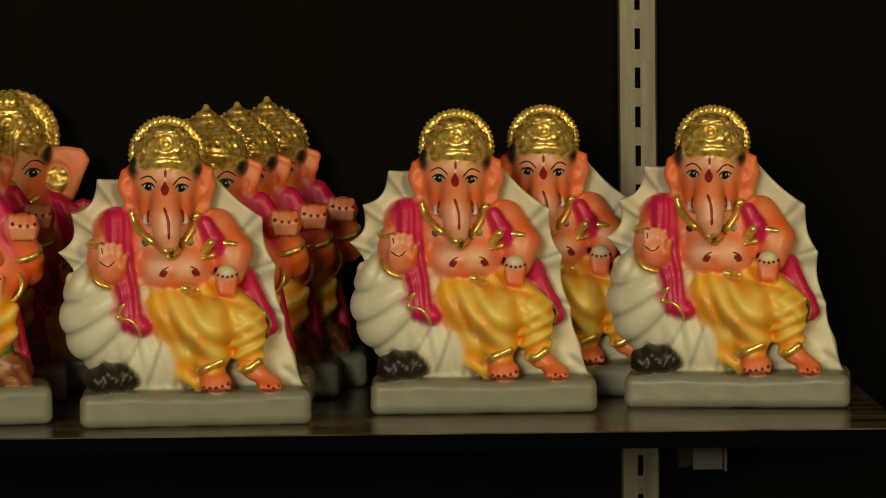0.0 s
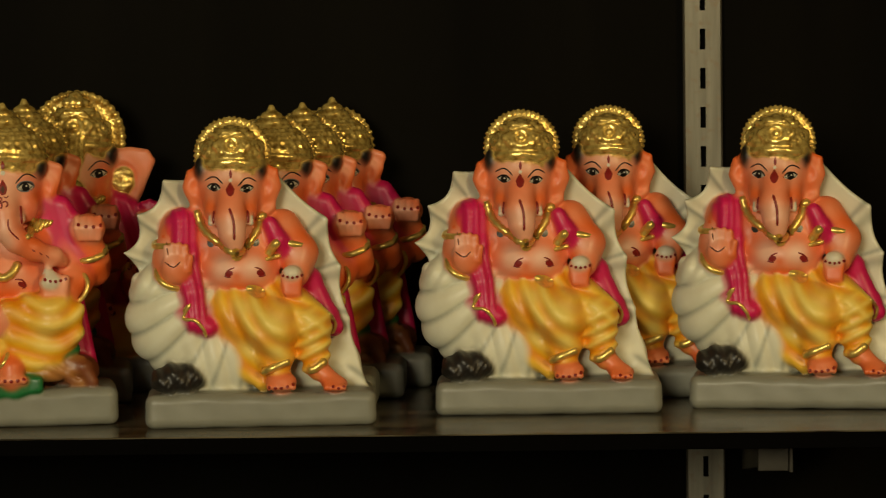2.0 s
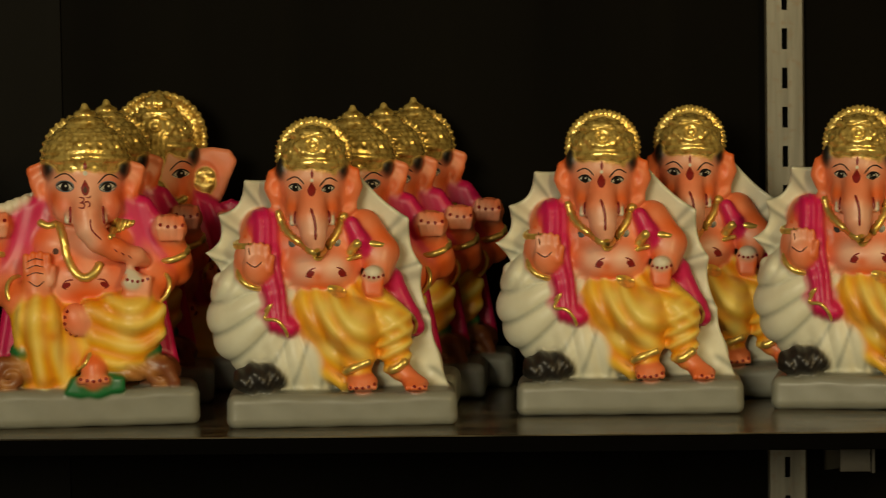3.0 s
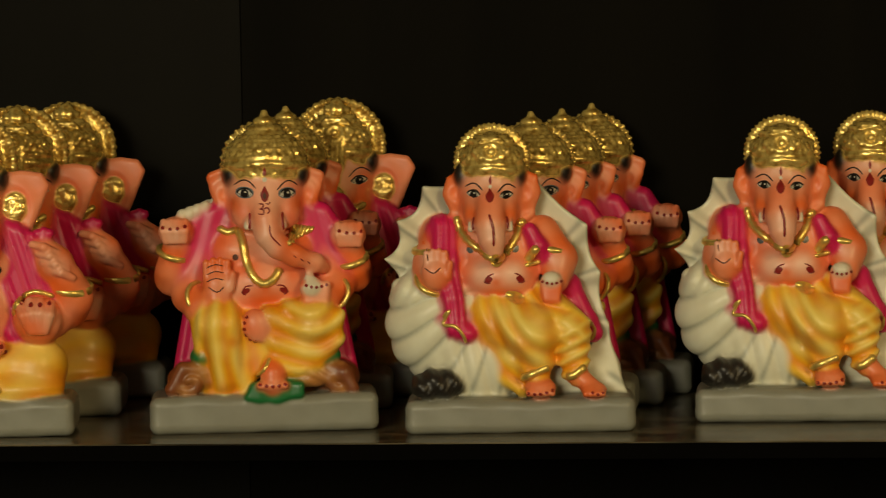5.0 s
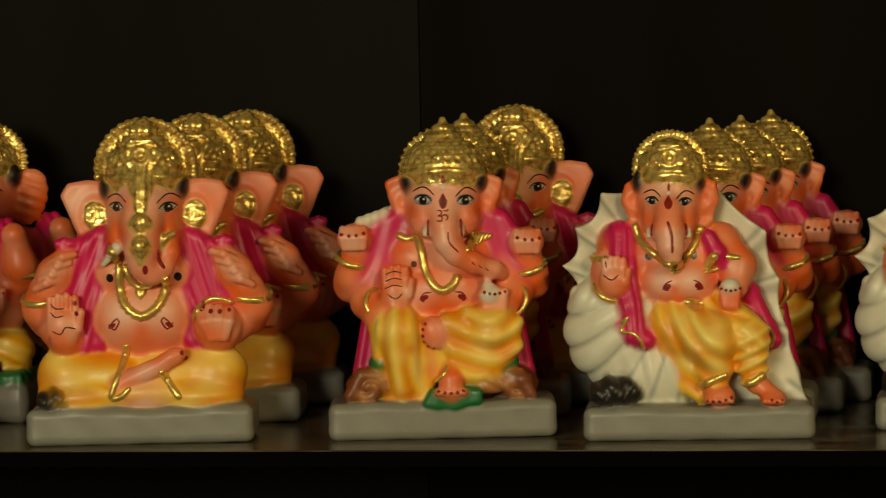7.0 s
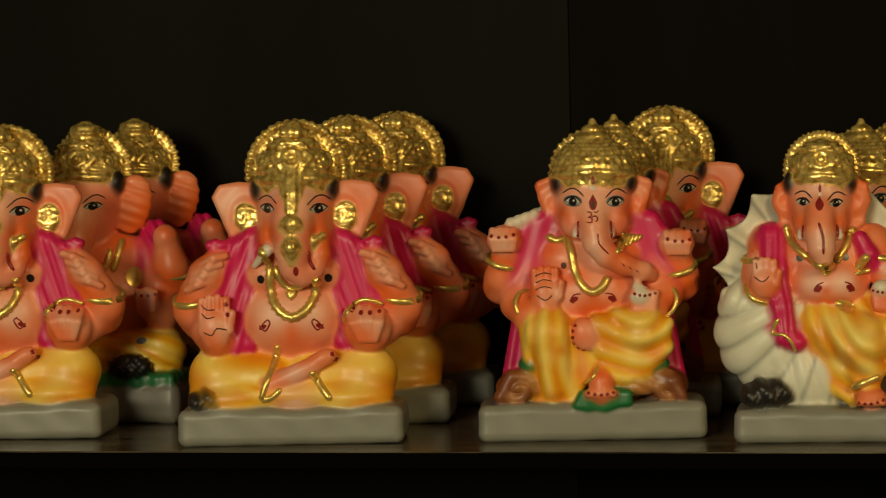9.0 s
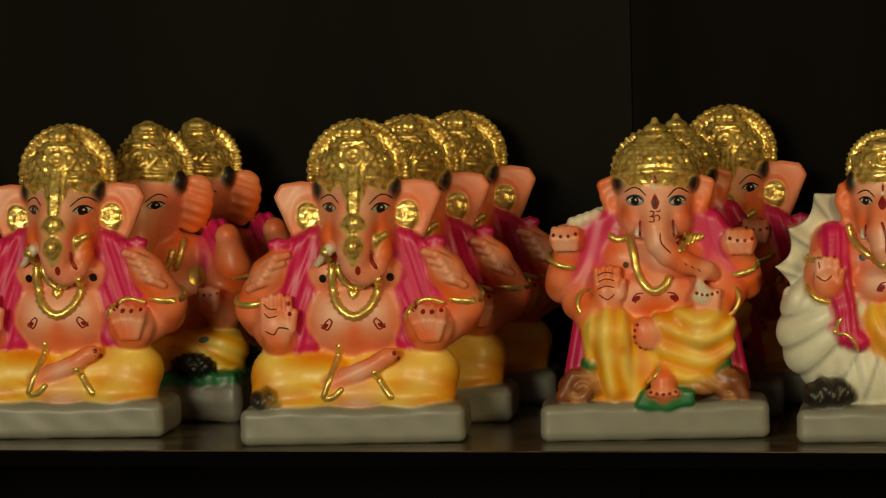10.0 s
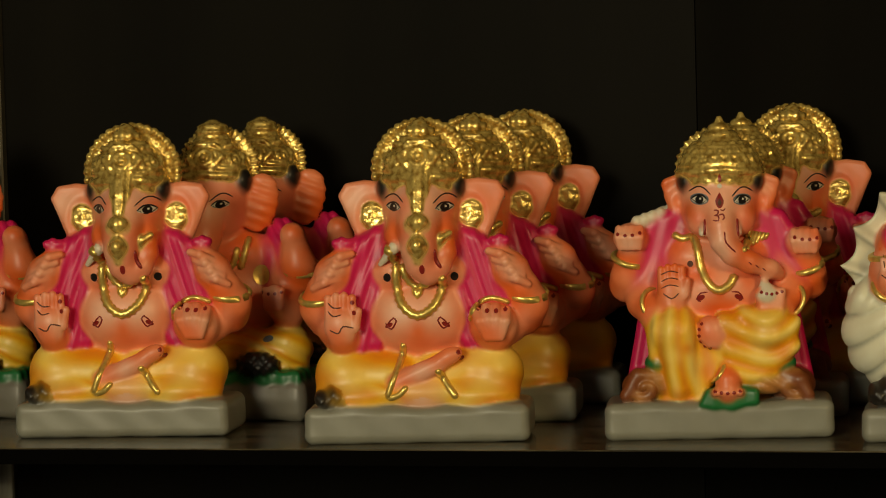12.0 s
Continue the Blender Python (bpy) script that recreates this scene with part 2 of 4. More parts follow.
class Cast:
    def __init__(self, lo=(-86, -20, -3), hi=(80, 78, 206), h=1.05):
        self.lo, self.h = np.array(lo, float), h
        n = [int((b - a) / h) + 1 for a, b in zip(lo, hi)]
        self.axes = [lo[i] + h * np.arange(n[i]) for i in range(3)]
        self.D = np.full(n, 50.0, np.float32)
        self.C = np.zeros((*n, 5), np.float32)
        self.V, self.F, self.M = [], [], []

    def put(self, lo, hi, fn, colour, k=4.0, kc=2.0, gilt=0.0):
        """Join a solid to the cast: fn(x, y, z) is its distance, k the softness of the join, kc that of the paint's border."""
        pad = k + 4
        sl = []
        for i in range(3):
            a = int(max(0, (lo[i] - pad - self.lo[i]) // self.h))
            b = int(min(len(self.axes[i]), (hi[i] + pad - self.lo[i]) // self.h + 2))
            if b <= a:
                return
            sl.append(slice(a, b))
        sl = tuple(sl)
        x, y, z = np.meshgrid(*[self.axes[i][sl[i]] for i in range(3)], indexing="ij")
        d = fn(x, y, z).astype(np.float32)
        D, C = self.D[sl], self.C[sl]
        hc = np.clip(0.5 + 0.5 * (D - d) / kc, 0, 1)[..., None]
        h = np.clip(0.5 + 0.5 * (D - d) / k, 0, 1)
        if callable(colour):
            tint = colour(x, y, z)
            col = np.stack([np.broadcast_to(c, d.shape) for c in (*tint[:3], gilt, float(len(tint) > 3))], -1)
        else:
            col = np.array((*colour, gilt, 0.0), np.float32)
        self.C[sl] = C * (1 - hc) + col * hc
        self.D[sl] = D * (1 - h) + d * h - k * h * (1 - h)

    def ball(self, c, r, colour, k=4.0, kc=2.0, gilt=0.0, turn=(0, 0, 0), relief=None):
        """An ellipsoid, turned by degrees about x, y and z."""
        r = np.array((r, r, r) if np.isscalar(r) else r, float)
        m = np.array(Euler([radians(a) for a in turn]).to_matrix())
        top = r.max()

        def fn(x, y, z):
            p = np.stack([x - c[0], y - c[1], z - c[2]], -1) @ m
            a = np.sqrt(((p / r) ** 2).sum(-1))
            b = np.sqrt(((p / r ** 2) ** 2).sum(-1)) + 1e-6
            d = a * (a - 1) / b
            return d + relief(x, y, z) if relief else d

        self.put([c[i] - top for i in range(3)], [c[i] + top for i in range(3)], fn, colour, k, kc, gilt)

    def plate(self, outline, y0, thick, colour, k=3.0, kc=2.0, soft=2.5, slope=0.0, x0=0.0, gilt=0.0, relief=None):
        """A flat leaf that faces the front: a rounded outline in (x, z), bent back or forth by slope away from x0."""
        pts = np.array(outline, float)

        def fn(x, y, z):
            d2, inside = np.full(x.shape, 1e9), np.zeros(x.shape, bool)
            for i in range(len(pts)):
                a, b = pts[i], pts[(i + 1) % len(pts)]
                e = b - a
                t = np.clip(((x - a[0]) * e[0] + (z - a[1]) * e[1]) / (e @ e), 0, 1)
                d2 = np.minimum(d2, (x - a[0] - t * e[0]) ** 2 + (z - a[1] - t * e[1]) ** 2)
                cross = ((a[1] > z) != (b[1] > z)) & (x < e[0] * (z - a[1]) / (e[1] if e[1] else 1e-9) + a[0])
                inside ^= cross
            d = np.where(inside, -1, 1) * np.sqrt(d2)
            yy = y - y0 - slope * np.abs(x - x0)
            q = np.stack([d, np.abs(yy) - thick / 2 + soft], -1)
            out = np.sqrt((np.maximum(q, 0) ** 2).sum(-1)) + np.minimum(q.max(-1), 0) - soft
            return out + relief(x, y, z) if relief else out

        span = thick + abs(slope) * 40 + soft
        self.put((pts[:, 0].min() - soft, y0 - span, pts[:, 1].min() - soft), (pts[:, 0].max() + soft, y0 + span, pts[:, 1].max() + soft), fn, colour, k, kc, gilt)

    def limb(self, a, b, ra, rb, colour, k=4.0, kc=2.0, gilt=0.0, relief=None):
        """A round tapered limb from a to b."""
        a, b = np.array(a, float), np.array(b, float)
        rm = max(ra, rb)

        def fn(x, y, z):
            p = np.stack([x, y, z], -1) - a
            u = np.clip((p @ (b - a)) / ((b - a) @ (b - a)), 0, 1)
            d = np.sqrt(((p - u[..., None] * (b - a)) ** 2).sum(-1)) - (ra + (rb - ra) * u)
            return d + relief(x, y, z) if relief else d

        self.put(np.minimum(a, b) - rm, np.maximum(a, b) + rm, fn, colour, k, kc, gilt)

    def chain(self, pts, colour, **kw):
        """Limbs through points (x, y, z, r)."""
        for p, q in zip(pts, pts[1:]):
            self.limb(p[:3], q[:3], p[3], q[3], colour, **kw)

    def slab(self, lo, hi, r, colour, k=2.0, kc=1.5, relief=None):
        """A block with rounded edges."""
        c, e = (np.array(lo) + np.array(hi)) / 2, (np.array(hi) - np.array(lo)) / 2 - r

        def fn(x, y, z):
            q = np.abs(np.stack([x, y, z], -1) - c) - e
            d = np.sqrt((np.maximum(q, 0) ** 2).sum(-1)) + np.minimum(q.max(-1), 0) - r
            return d + relief(x, y, z) if relief else d

        self.put(lo, hi, fn, colour, k, kc)

    def disc(self, c, r, thick, colour, gilt=0.0, teeth=0, dig=0.0, k=2.0, squash=1.0, lean=0.0):
        """An upright disc that faces the front, with teeth round its rim."""

        def fn(x, y, z):
            dx, dz = x - c[0], (z - c[2]) / squash
            rr, an = np.hypot(dx, dz), np.arctan2(dz, dx)
            edge = r + (dig * np.cos(teeth * an) if teeth else 0)
            rings = 0.7 * np.cos((rr - r * 0.88) * 1.25) + (0.8 * np.cos(teeth * an) * (rr > r * 0.8) if teeth else 0)
            yy = y - c[1] - lean * dz
            q = np.stack([rr - edge + 1.2, np.abs(yy) - thick / 2 - rings * 0.6 + 1.2], -1)
            return np.sqrt((np.maximum(q, 0) ** 2).sum(-1)) + np.minimum(q.max(-1), 0) - 1.2

        self.put((c[0] - r - 2, c[1] - thick - r * abs(lean), c[2] - r * squash - 2), (c[0] + r + 2, c[1] + thick + r * abs(lean), c[2] + r * squash + 2), fn, colour, k, 1.2, gilt)

    def close(self):
        """Turn the field into a mesh, and keep the depth of its front for what lies on it."""
        D, h = self.D, self.h
        n = np.array(D.shape) - 1
        acc, cnt = np.zeros((*n, 3), np.float32), np.zeros(n, np.float32)
        corner = lambda o: D[o[0]:o[0] + n[0], o[1]:o[1] + n[1], o[2]:o[2] + n[2]]
        for ax in range(3):
            for u in (0, 1):
                for v in (0, 1):
                    a = [u, v]
                    a.insert(ax, 0)
                    b = list(a)
                    b[ax] = 1
                    va, vb = corner(a), corner(b)
                    m = (va < 0) != (vb < 0)
                    t = np.where(m, va / np.where(m, va - vb, 1), 0)
                    for i in range(3):
                        acc[..., i] += m * (t if i == ax else a[i])
                    cnt += m
        live = cnt > 0
        idx = np.full(n, -1)
        idx[live] = np.arange(live.sum())
        where = np.argwhere(live)
        loc = acc[live] / cnt[live][:, None]
        verts = (where + loc) * h + self.lo
        # paint by the eight corners' weights
        col = np.zeros((len(where), 5), np.float32)
        for o in ((0, 0, 0), (0, 0, 1), (0, 1, 0), (0, 1, 1), (1, 0, 0), (1, 0, 1), (1, 1, 0), (1, 1, 1)):
            w = np.prod([loc[:, i] if o[i] else 1 - loc[:, i] for i in range(3)], axis=0)
            col += w[:, None] * self.C[where[:, 0] + o[0], where[:, 1] + o[1], where[:, 2] + o[2]]
        quads = []
        S = D < 0
        for ax in range(3):
            u, v = [(1, 2), (2, 0), (0, 1)][ax]
            s0 = [slice(1, -1)] * 3
            s0[ax] = slice(0, -1)
            s1 = list(s0)
            s1[ax] = slice(1, None)
            A, B = S[tuple(s0)], S[tuple(s1)]
            for inside in (True, False):
                e = np.argwhere((A != B) & (A == inside))
                e[:, u] += 1
                e[:, v] += 1
                ring = []
                for du, dv in ((1, 1), (0, 1), (0, 0), (1, 0)):
                    p = e.copy()
                    p[:, u] -= du
                    p[:, v] -= dv
                    ring.append(idx[p[:, 0], p[:, 1], p[:, 2]])
                quads.append(np.stack(ring if inside else ring[::-1], 1))
        self.V, self.F = [tuple(p) for p in verts], [tuple(q) for q in np.concatenate(quads)]
        self.M = [0] * len(self.F)
        self.col = col
        # depth of the front
        first = S.argmax(1)
        hit = S.any(1)
        i, k = np.meshgrid(np.arange(S.shape[0]), np.arange(S.shape[2]), indexing="ij")
        j = np.maximum(first, 1)
        a, b = D[i, j - 1, k], D[i, j, k]
        depth = self.axes[1][0] + h * (j - 1 + np.where(hit, a / np.where(a - b == 0, 1, a - b), 0))
        self.front = np.where(hit, depth, np.nan)
        self.front_all = float(np.nanmin(self.front))

    def spray(self, x, z, r, colour=ORANGE, strength=0.8, squash=1.0, on_cloth=False):
        """A puff of the airbrush on the skin or the cloth, from the front at (x, z)."""
        v = np.array(self.V[:len(self.col)])
        c = self.col
        skin = (c[:, 0] > 0.6) & (c[:, 1] > 0.1) & (c[:, 1] < 0.6) & (c[:, 2] > 0.02) & (c[:, 3] < 0.2) & (c[:, 4] < 0.4)
        if on_cloth:
            skin = c[:, 4] > 0.6
        near = np.clip(1.6 - (v[:, 1] - self.front_all) / 30, 0, 1)
        w = strength * skin * near * np.exp(-((v[:, 0] - x) ** 2 + ((v[:, 2] - z) / squash) ** 2) / r ** 2)
        c[:, :3] = c[:, :3] * (1 - w[:, None]) + np.array(colour) * w[:, None]

    def depth(self, x, z):
        u, w = (x - self.lo[0]) / self.h, (z - self.lo[2]) / self.h
        i, k = int(u), int(w)
        f = self.front[i:i + 2, k:k + 2]
        if np.isnan(f).any():
            f = np.where(np.isnan(f), np.nanmin(f) if not np.isnan(f).all() else 30.0, f)
        a, b = u - i, w - k
        return float(f[0, 0] * (1 - a) * (1 - b) + f[1, 0] * a * (1 - b) + f[0, 1] * (1 - a) * b + f[1, 1] * a * b)

    def tube(self, path, r, mat=1, sides=7, beads=0.0):
        """A round cord through points (x, y, z) with optional beading."""
        pts = [Vector(p) for p in path]
        base, n = len(self.V), len(pts)
        for i, p in enumerate(pts):
            way = (pts[min(i + 1, n - 1)] - pts[max(i - 1, 0)]).normalized()
            up = Vector((0, 1, 0)) if abs(way.y) < 0.8 else Vector((1, 0, 0))
            s = way.cross(up).normalized()
            q = s.cross(way)
            rr = r * (0.55 if i in (0, n - 1) else 1) * (1 + beads * math.cos(i * math.pi))
            for k in range(sides):
                a = k * math.tau / sides
                self.V.append(tuple(p + s * (rr * math.cos(a)) + q * (rr * math.sin(a))))
        for i in range(n - 1):
            for k in range(sides):
                a, b = base + i * sides + k, base + i * sides + (k + 1) % sides
                self.F.append((a, b, b + sides, a + sides))
                self.M.append(mat)
        for e in (0, n - 1):
            ring = [base + e * sides + k for k in range(sides)]
            self.F.append(tuple(ring if e else ring[::-1]))
            self.M.append(mat)

    def cord(self, path, r, mat=1, lift=0.3, beads=0.0, step=1.6, far=-99.0):
        """A cord laid on the front along (x, z), smoothed through its points."""
        p = [Vector((*q, 0)) for q in path]
        out = []
        for i in range(len(p) - 1):
            a, b, c, d = p[max(i - 1, 0)], p[i], p[i + 1], p[min(i + 2, len(p) - 1)]
            steps = max(2, int((c - b).length / step))
            for s in range(steps + (i == len(p) - 2)):
                t = s / steps
                q = 0.5 * (2 * b + (c - a) * t + (2 * a - 5 * b + 4 * c - d) * t * t + (3 * b - a - 3 * c + d) * t ** 3)
                out.append(q)
        ys = [max(far, self.depth(q.x, q.y)) for q in out]
        for _ in range(2):
            ys = [min(ys[i], (ys[max(i - 1, 0)] + ys[i] + ys[min(i + 1, len(ys) - 1)]) / 3) for i in range(len(ys))]
        self.tube([(q.x, y - lift, q.y) for q, y in zip(out, ys)], r, mat, beads=beads)

    def ring(self, c, r, thick, turn=(0, 0, 0), mat=1, flat=1.0, n=22):
        """A bangle: a closed hoop about c."""
        m = Euler([radians(a) for a in turn]).to_matrix()
        path = [Vector(c) + m @ Vector((r * math.cos(a), r * flat * math.sin(a), 0)) for a in (i * math.tau / n for i in range(n + 1))]
        self.tube(path, thick, mat)

    def mark(self, c, rx, rz, mat, lean=0.0, tip=0.0, lift=0.18, n=14):
        """A dab of paint on the front: an ellipse at (x, z), drawn to a point at its top by tip."""
        base = len(self.V)
        ca, sa = math.cos(radians(lean)), math.sin(radians(lean))
        for rad in (0.0, 0.55, 1.0):
            for i in range(n if rad else 1):
                a = i * math.tau / n
                u, w = rad * rx * math.cos(a), rad * rz * math.sin(a)
                if tip and w > 0:
                    u *= max(0.0, 1 - tip * w / rz)
                x, z = c[0] + u * ca - w * sa, c[1] + u * sa + w * ca
                self.V.append((x, self.depth(x, z) - lift, z))
        for i in range(n):
            j = (i + 1) % n
            self.F.append((base, base + 1 + i, base + 1 + j))
            self.F.append((base + 1 + i, base + 1 + n + i, base + 1 + n + j, base + 1 + j))
            self.M += [mat, mat]

    def stroke(self, path, r, mat, lift=0.0):
        self.cord(path, r, mat, lift)

    def eye(self, x, z, w=4.2, tilt=0.0, blue=False):
        """An almond eye with its lid and brow."""
        s = 1 if tilt >= 0 else -1
        if blue:
            self.mark((x, z + 0.3), w * 1.15, w * 0.72, 6, tilt, lift=0.12)
        self.mark((x, z), w, w * 0.46, 5, tilt, lift=0.22)
        self.mark((x, z), w * 0.50, w * 0.50, 3, 0, lift=0.36)
        self.mark((x + 0.5, z + 0.5), w * 0.13, w * 0.13, 5, 0, lift=0.5)
        self.stroke([(x - w, z - s * 0.5), (x - w * 0.4, z + w * 0.5), (x + w * 0.4, z + w * 0.52), (x + w, z + s * 0.5)], 0.55, 3)
        self.stroke([(x - w * 0.9, z - s * 0.4), (x, z - w * 0.52), (x + w * 0.9, z + s * 0.4)], 0.32, 3)
        self.stroke([(x - w * 1.25, z + w * 0.75 - s * 1.2), (x - w * 0.3, z + w * 1.5 - s * 0.2), (x + w * 0.5, z + w * 1.5 + s * 0.3), (x + w * 1.35, z + w * 0.8 + s * 1.0)], 0.42, 3)

    def nails(self, a, b, n, r=1.0, mat=2):
        for i in range(n):
            t = i / max(1, n - 1)
            self.mark((a[0] + (b[0] - a[0]) * t, a[1] + (b[1] - a[1]) * t - 1.2 * math.sin(t * math.pi)), r, r, mat, lift=0.25, n=8)

    def mesh(self, name):
        me = bpy.data.meshes.new(name)
        me.from_pydata([(x * 0.001, y * 0.001, z * 0.001) for x, y, z in self.V], [], self.F)
        for m in STATUE_MATS:
            me.materials.append(m)
        me.polygons.foreach_set("material_index", self.M)
        me.polygons.foreach_set("use_smooth", [True] * len(self.F))
        n, full = len(self.col), np.zeros((len(self.V), 4), np.float32)
        full[:n, :3], full[:, 3] = self.col[:, :3], 1
        gilt = np.zeros(len(self.V), np.float32)
        gilt[:n] = np.clip((self.col[:, 3] - 0.25) * 2, 0, 1)
        me.attributes.new("paint", "FLOAT_COLOR", "POINT").data.foreach_set("color", full.ravel())
        me.attributes.new("gilt", "FLOAT", "POINT").data.foreach_set("value", gilt)
        me.update()
        return me


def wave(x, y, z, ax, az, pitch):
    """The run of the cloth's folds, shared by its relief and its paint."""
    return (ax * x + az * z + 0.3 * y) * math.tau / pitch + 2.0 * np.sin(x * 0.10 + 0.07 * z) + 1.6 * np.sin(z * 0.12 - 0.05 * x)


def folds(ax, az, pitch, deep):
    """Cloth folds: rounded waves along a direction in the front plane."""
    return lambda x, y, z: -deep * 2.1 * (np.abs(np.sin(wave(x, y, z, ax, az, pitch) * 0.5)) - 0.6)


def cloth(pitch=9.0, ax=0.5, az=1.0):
    """Yellow cloth, airbrushed with fold shading in its colour: pale on the folds and amber between them."""

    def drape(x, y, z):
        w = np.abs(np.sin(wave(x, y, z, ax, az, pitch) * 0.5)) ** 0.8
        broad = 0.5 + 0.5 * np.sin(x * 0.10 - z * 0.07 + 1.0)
        # highlight on the ridges and shade in the valleys, put into the paint
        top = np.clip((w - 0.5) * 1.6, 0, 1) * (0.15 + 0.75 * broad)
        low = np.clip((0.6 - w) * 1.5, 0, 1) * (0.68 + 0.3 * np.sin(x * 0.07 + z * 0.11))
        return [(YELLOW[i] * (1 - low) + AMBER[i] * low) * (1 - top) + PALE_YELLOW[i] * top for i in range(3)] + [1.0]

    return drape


def blush(a=PEACH, b=ORANGE, scale=0.12, bias=0.35):
    """Skin sprayed in two tones, with drifts of the darker one."""

    def paint(x, y, z):
        w = np.clip(0.10 + 0.5 + 0.5 * np.sin(x * scale + 0.7 * np.sin(z * scale * 1.3)) * np.cos(z * scale * 0.9 + 0.6) - 0.5 + bias, 0, 1)
        return [a[i] * (1 - w) + b[i] * w for i in range(3)]

    return paint


def plinth(s, w=134.0, d=62.0, h=21.0, wob=0.15):
    s.slab((-w / 2, 0, 0), (w / 2, d, h), 5.5, GREY, relief=lambda x, y, z: wob * np.sin(x * 0.09 + 0.5) * np.cos(z * 0.16 + x * 0.05) + 0.6 * np.sin(x * 0.07 + 1.0) * np.clip((z - h + 6) / 6, 0, 1) + 0.15 * np.sin(x * 0.23 + y * 0.2 + z * 0.3))


def rat(s, x, y, z, r=1.0):
    """The small dark lump on the plinth."""
    rough = lambda a, b, c: 0.7 * np.sin(a * 0.55 + c * 0.4) + 0.35 * np.sin(a * 1.3 - c * 0.9 + b)
    s.ball((x, y, z), (13 * r, 9 * r, 8 * r), COAL, k=2, kc=3.5, relief=rough)
    s.ball((x - 7 * r, y - 3, z - 1), (6 * r, 6 * r, 5 * r), COAL, k=2, kc=3.0, relief=rough)


def crown(s, x, y, z, r, tall, halo=0.0, halo_z=0.0, teeth=44, knob=False, medal=True):
    """A gilded crown: a dome with brim, bands, rosettes and leaves, a toothed halo behind and a knob."""

    def at(a, u, out=1.0):
        """A place on the dome: a degrees round from the front, u of the way up, and the way outwards there."""
        w = math.sqrt(max(0.0, 1 - u * u))
        d = Vector((math.sin(radians(a)) * w, -math.cos(radians(a)) * w, u))
        return Vector((x, y, z)) + Vector((d.x * r, d.y * r * 0.95, d.z * tall)) * out, d.normalized()

    def rosette(a, u, size, thick):
        c, n = at(a, u)
        n = np.array(n)

        def fn(p, q, w):
            v = np.stack([p - c.x, q - c.y, w - c.z], -1)
            along = v @ n
            flat = np.sqrt(np.maximum((v ** 2).sum(-1) - along ** 2, 0))
            return np.hypot(flat - size, along) - thick

        m = size + thick
        s.put(c - Vector((m, m, m)), c + Vector((m, m, m)), fn, GILT, 0.8, 1.0, 1.0)
        s.ball(c + Vector(n) * 0.6, size * 0.5, GILT, k=0.7, gilt=1.0)

    def hoop(u, thick, rise=0.0):
        w = math.sqrt(max(0.0, 1 - u * u)) * r
        s.put((x - w - 3, y - w - 3, z + u * tall - 5), (x + w + 3, y + w + 3, z + u * tall + 5 + rise), lambda a, b, c: np.hypot(np.hypot(a - x, (b - y) / 0.95) - w, (c - z - u * tall - rise * np.clip(1 - np.abs(a - x) / r, 0, 1)) * 0.8) - thick, GILT, 0.9, 1.2, 1.0)

    def chase(a, b, c):
        return 0.45 * np.sin((a - x) * 0.95 + 0.6 * np.sin((c - z) * 0.5)) * np.sin((c - z) * 0.85)

    if halo:
        s.disc((x, y + r * 0.5, halo_z), halo, 5.0, GILT, 1.0, teeth, 0.8, squash=1.0, lean=0.05)
        for rim in (0.78, 0.66):
            s.put((x - halo, y - 4, halo_z - halo), (x + halo, y + r, halo_z + halo), lambda a, b, c: np.hypot(np.hypot(a - x, c - halo_z) - halo * rim, b - (y + r * 0.5 + 0.05 * (c - halo_z)) + 2.4) - 1.1, GILT, 0.8, 1.0, 1.0)
    s.ball((x, y, z), (r, r * 0.95, tall), GILT, k=2.0, kc=1.2, gilt=1.0, relief=chase)
    hoop(0.0, 1.9, 2.0)
    hoop(0.19, 1.2, 1.5)
    if medal:
        rosette(0, 0.48, 5.0, 1.7)
        for sx in (-1, 1):
            rosette(sx * 58, 0.42, 3.8, 1.5)
            # two leaves that curl away from the middle, and one over them
            for a0, u0, a1, u1, w0, w1 in ((20, 0.32, 44, 0.58, 2.4, 1.3), (24, 0.60, 40, 0.34, 1.9, 1.2), (78, 0.34, 92, 0.60, 2.2, 1.2), (6, 0.80, 34, 0.70, 2.0, 1.2), (46, 0.74, 74, 0.70, 1.9, 1.2)):
                p, q = at(sx * a0, u0)[0], at(sx * a1, u1)[0]
                mid = (p + q) / 2
                mid += (mid - Vector((x, y, z))).normalized() * 1.6
                s.chain([(*p, w0), (*mid, (w0 + w1) / 2), (*q, w1)], GILT, k=0.8, gilt=1.0)
        hoop(0.86, 1.3)
    else:
        # rows of small scales between fine hoops
        for u, n, size in ((0.34, 15, 1.7), (0.58, 13, 1.6), (0.78, 10, 1.5)):
            for i in range(n):
                p, d = at(-96 + 192 * i / (n - 1), u, 1.0)
                s.ball(p, (size, 1.5, size * 1.1), GILT, k=1.2, gilt=1.0)
        for u in (0.46, 0.69, 0.88):
            hoop(u, 1.0)
    if knob:
        s.ball((x, y, z + tall * 1.00), (r * 0.45, r * 0.45, 3.6), GILT, k=1.2, gilt=1.0)
        s.ball((x, y, z + tall * 1.00 + 4.2), (r * 0.28, r * 0.28, 3.2), GILT, k=1.0, gilt=1.0)
        s.limb((x, y, z + tall + 7), (x, y, z + tall + 9), 3.2, 2.2, GILT, k=1.0, gilt=1.0)


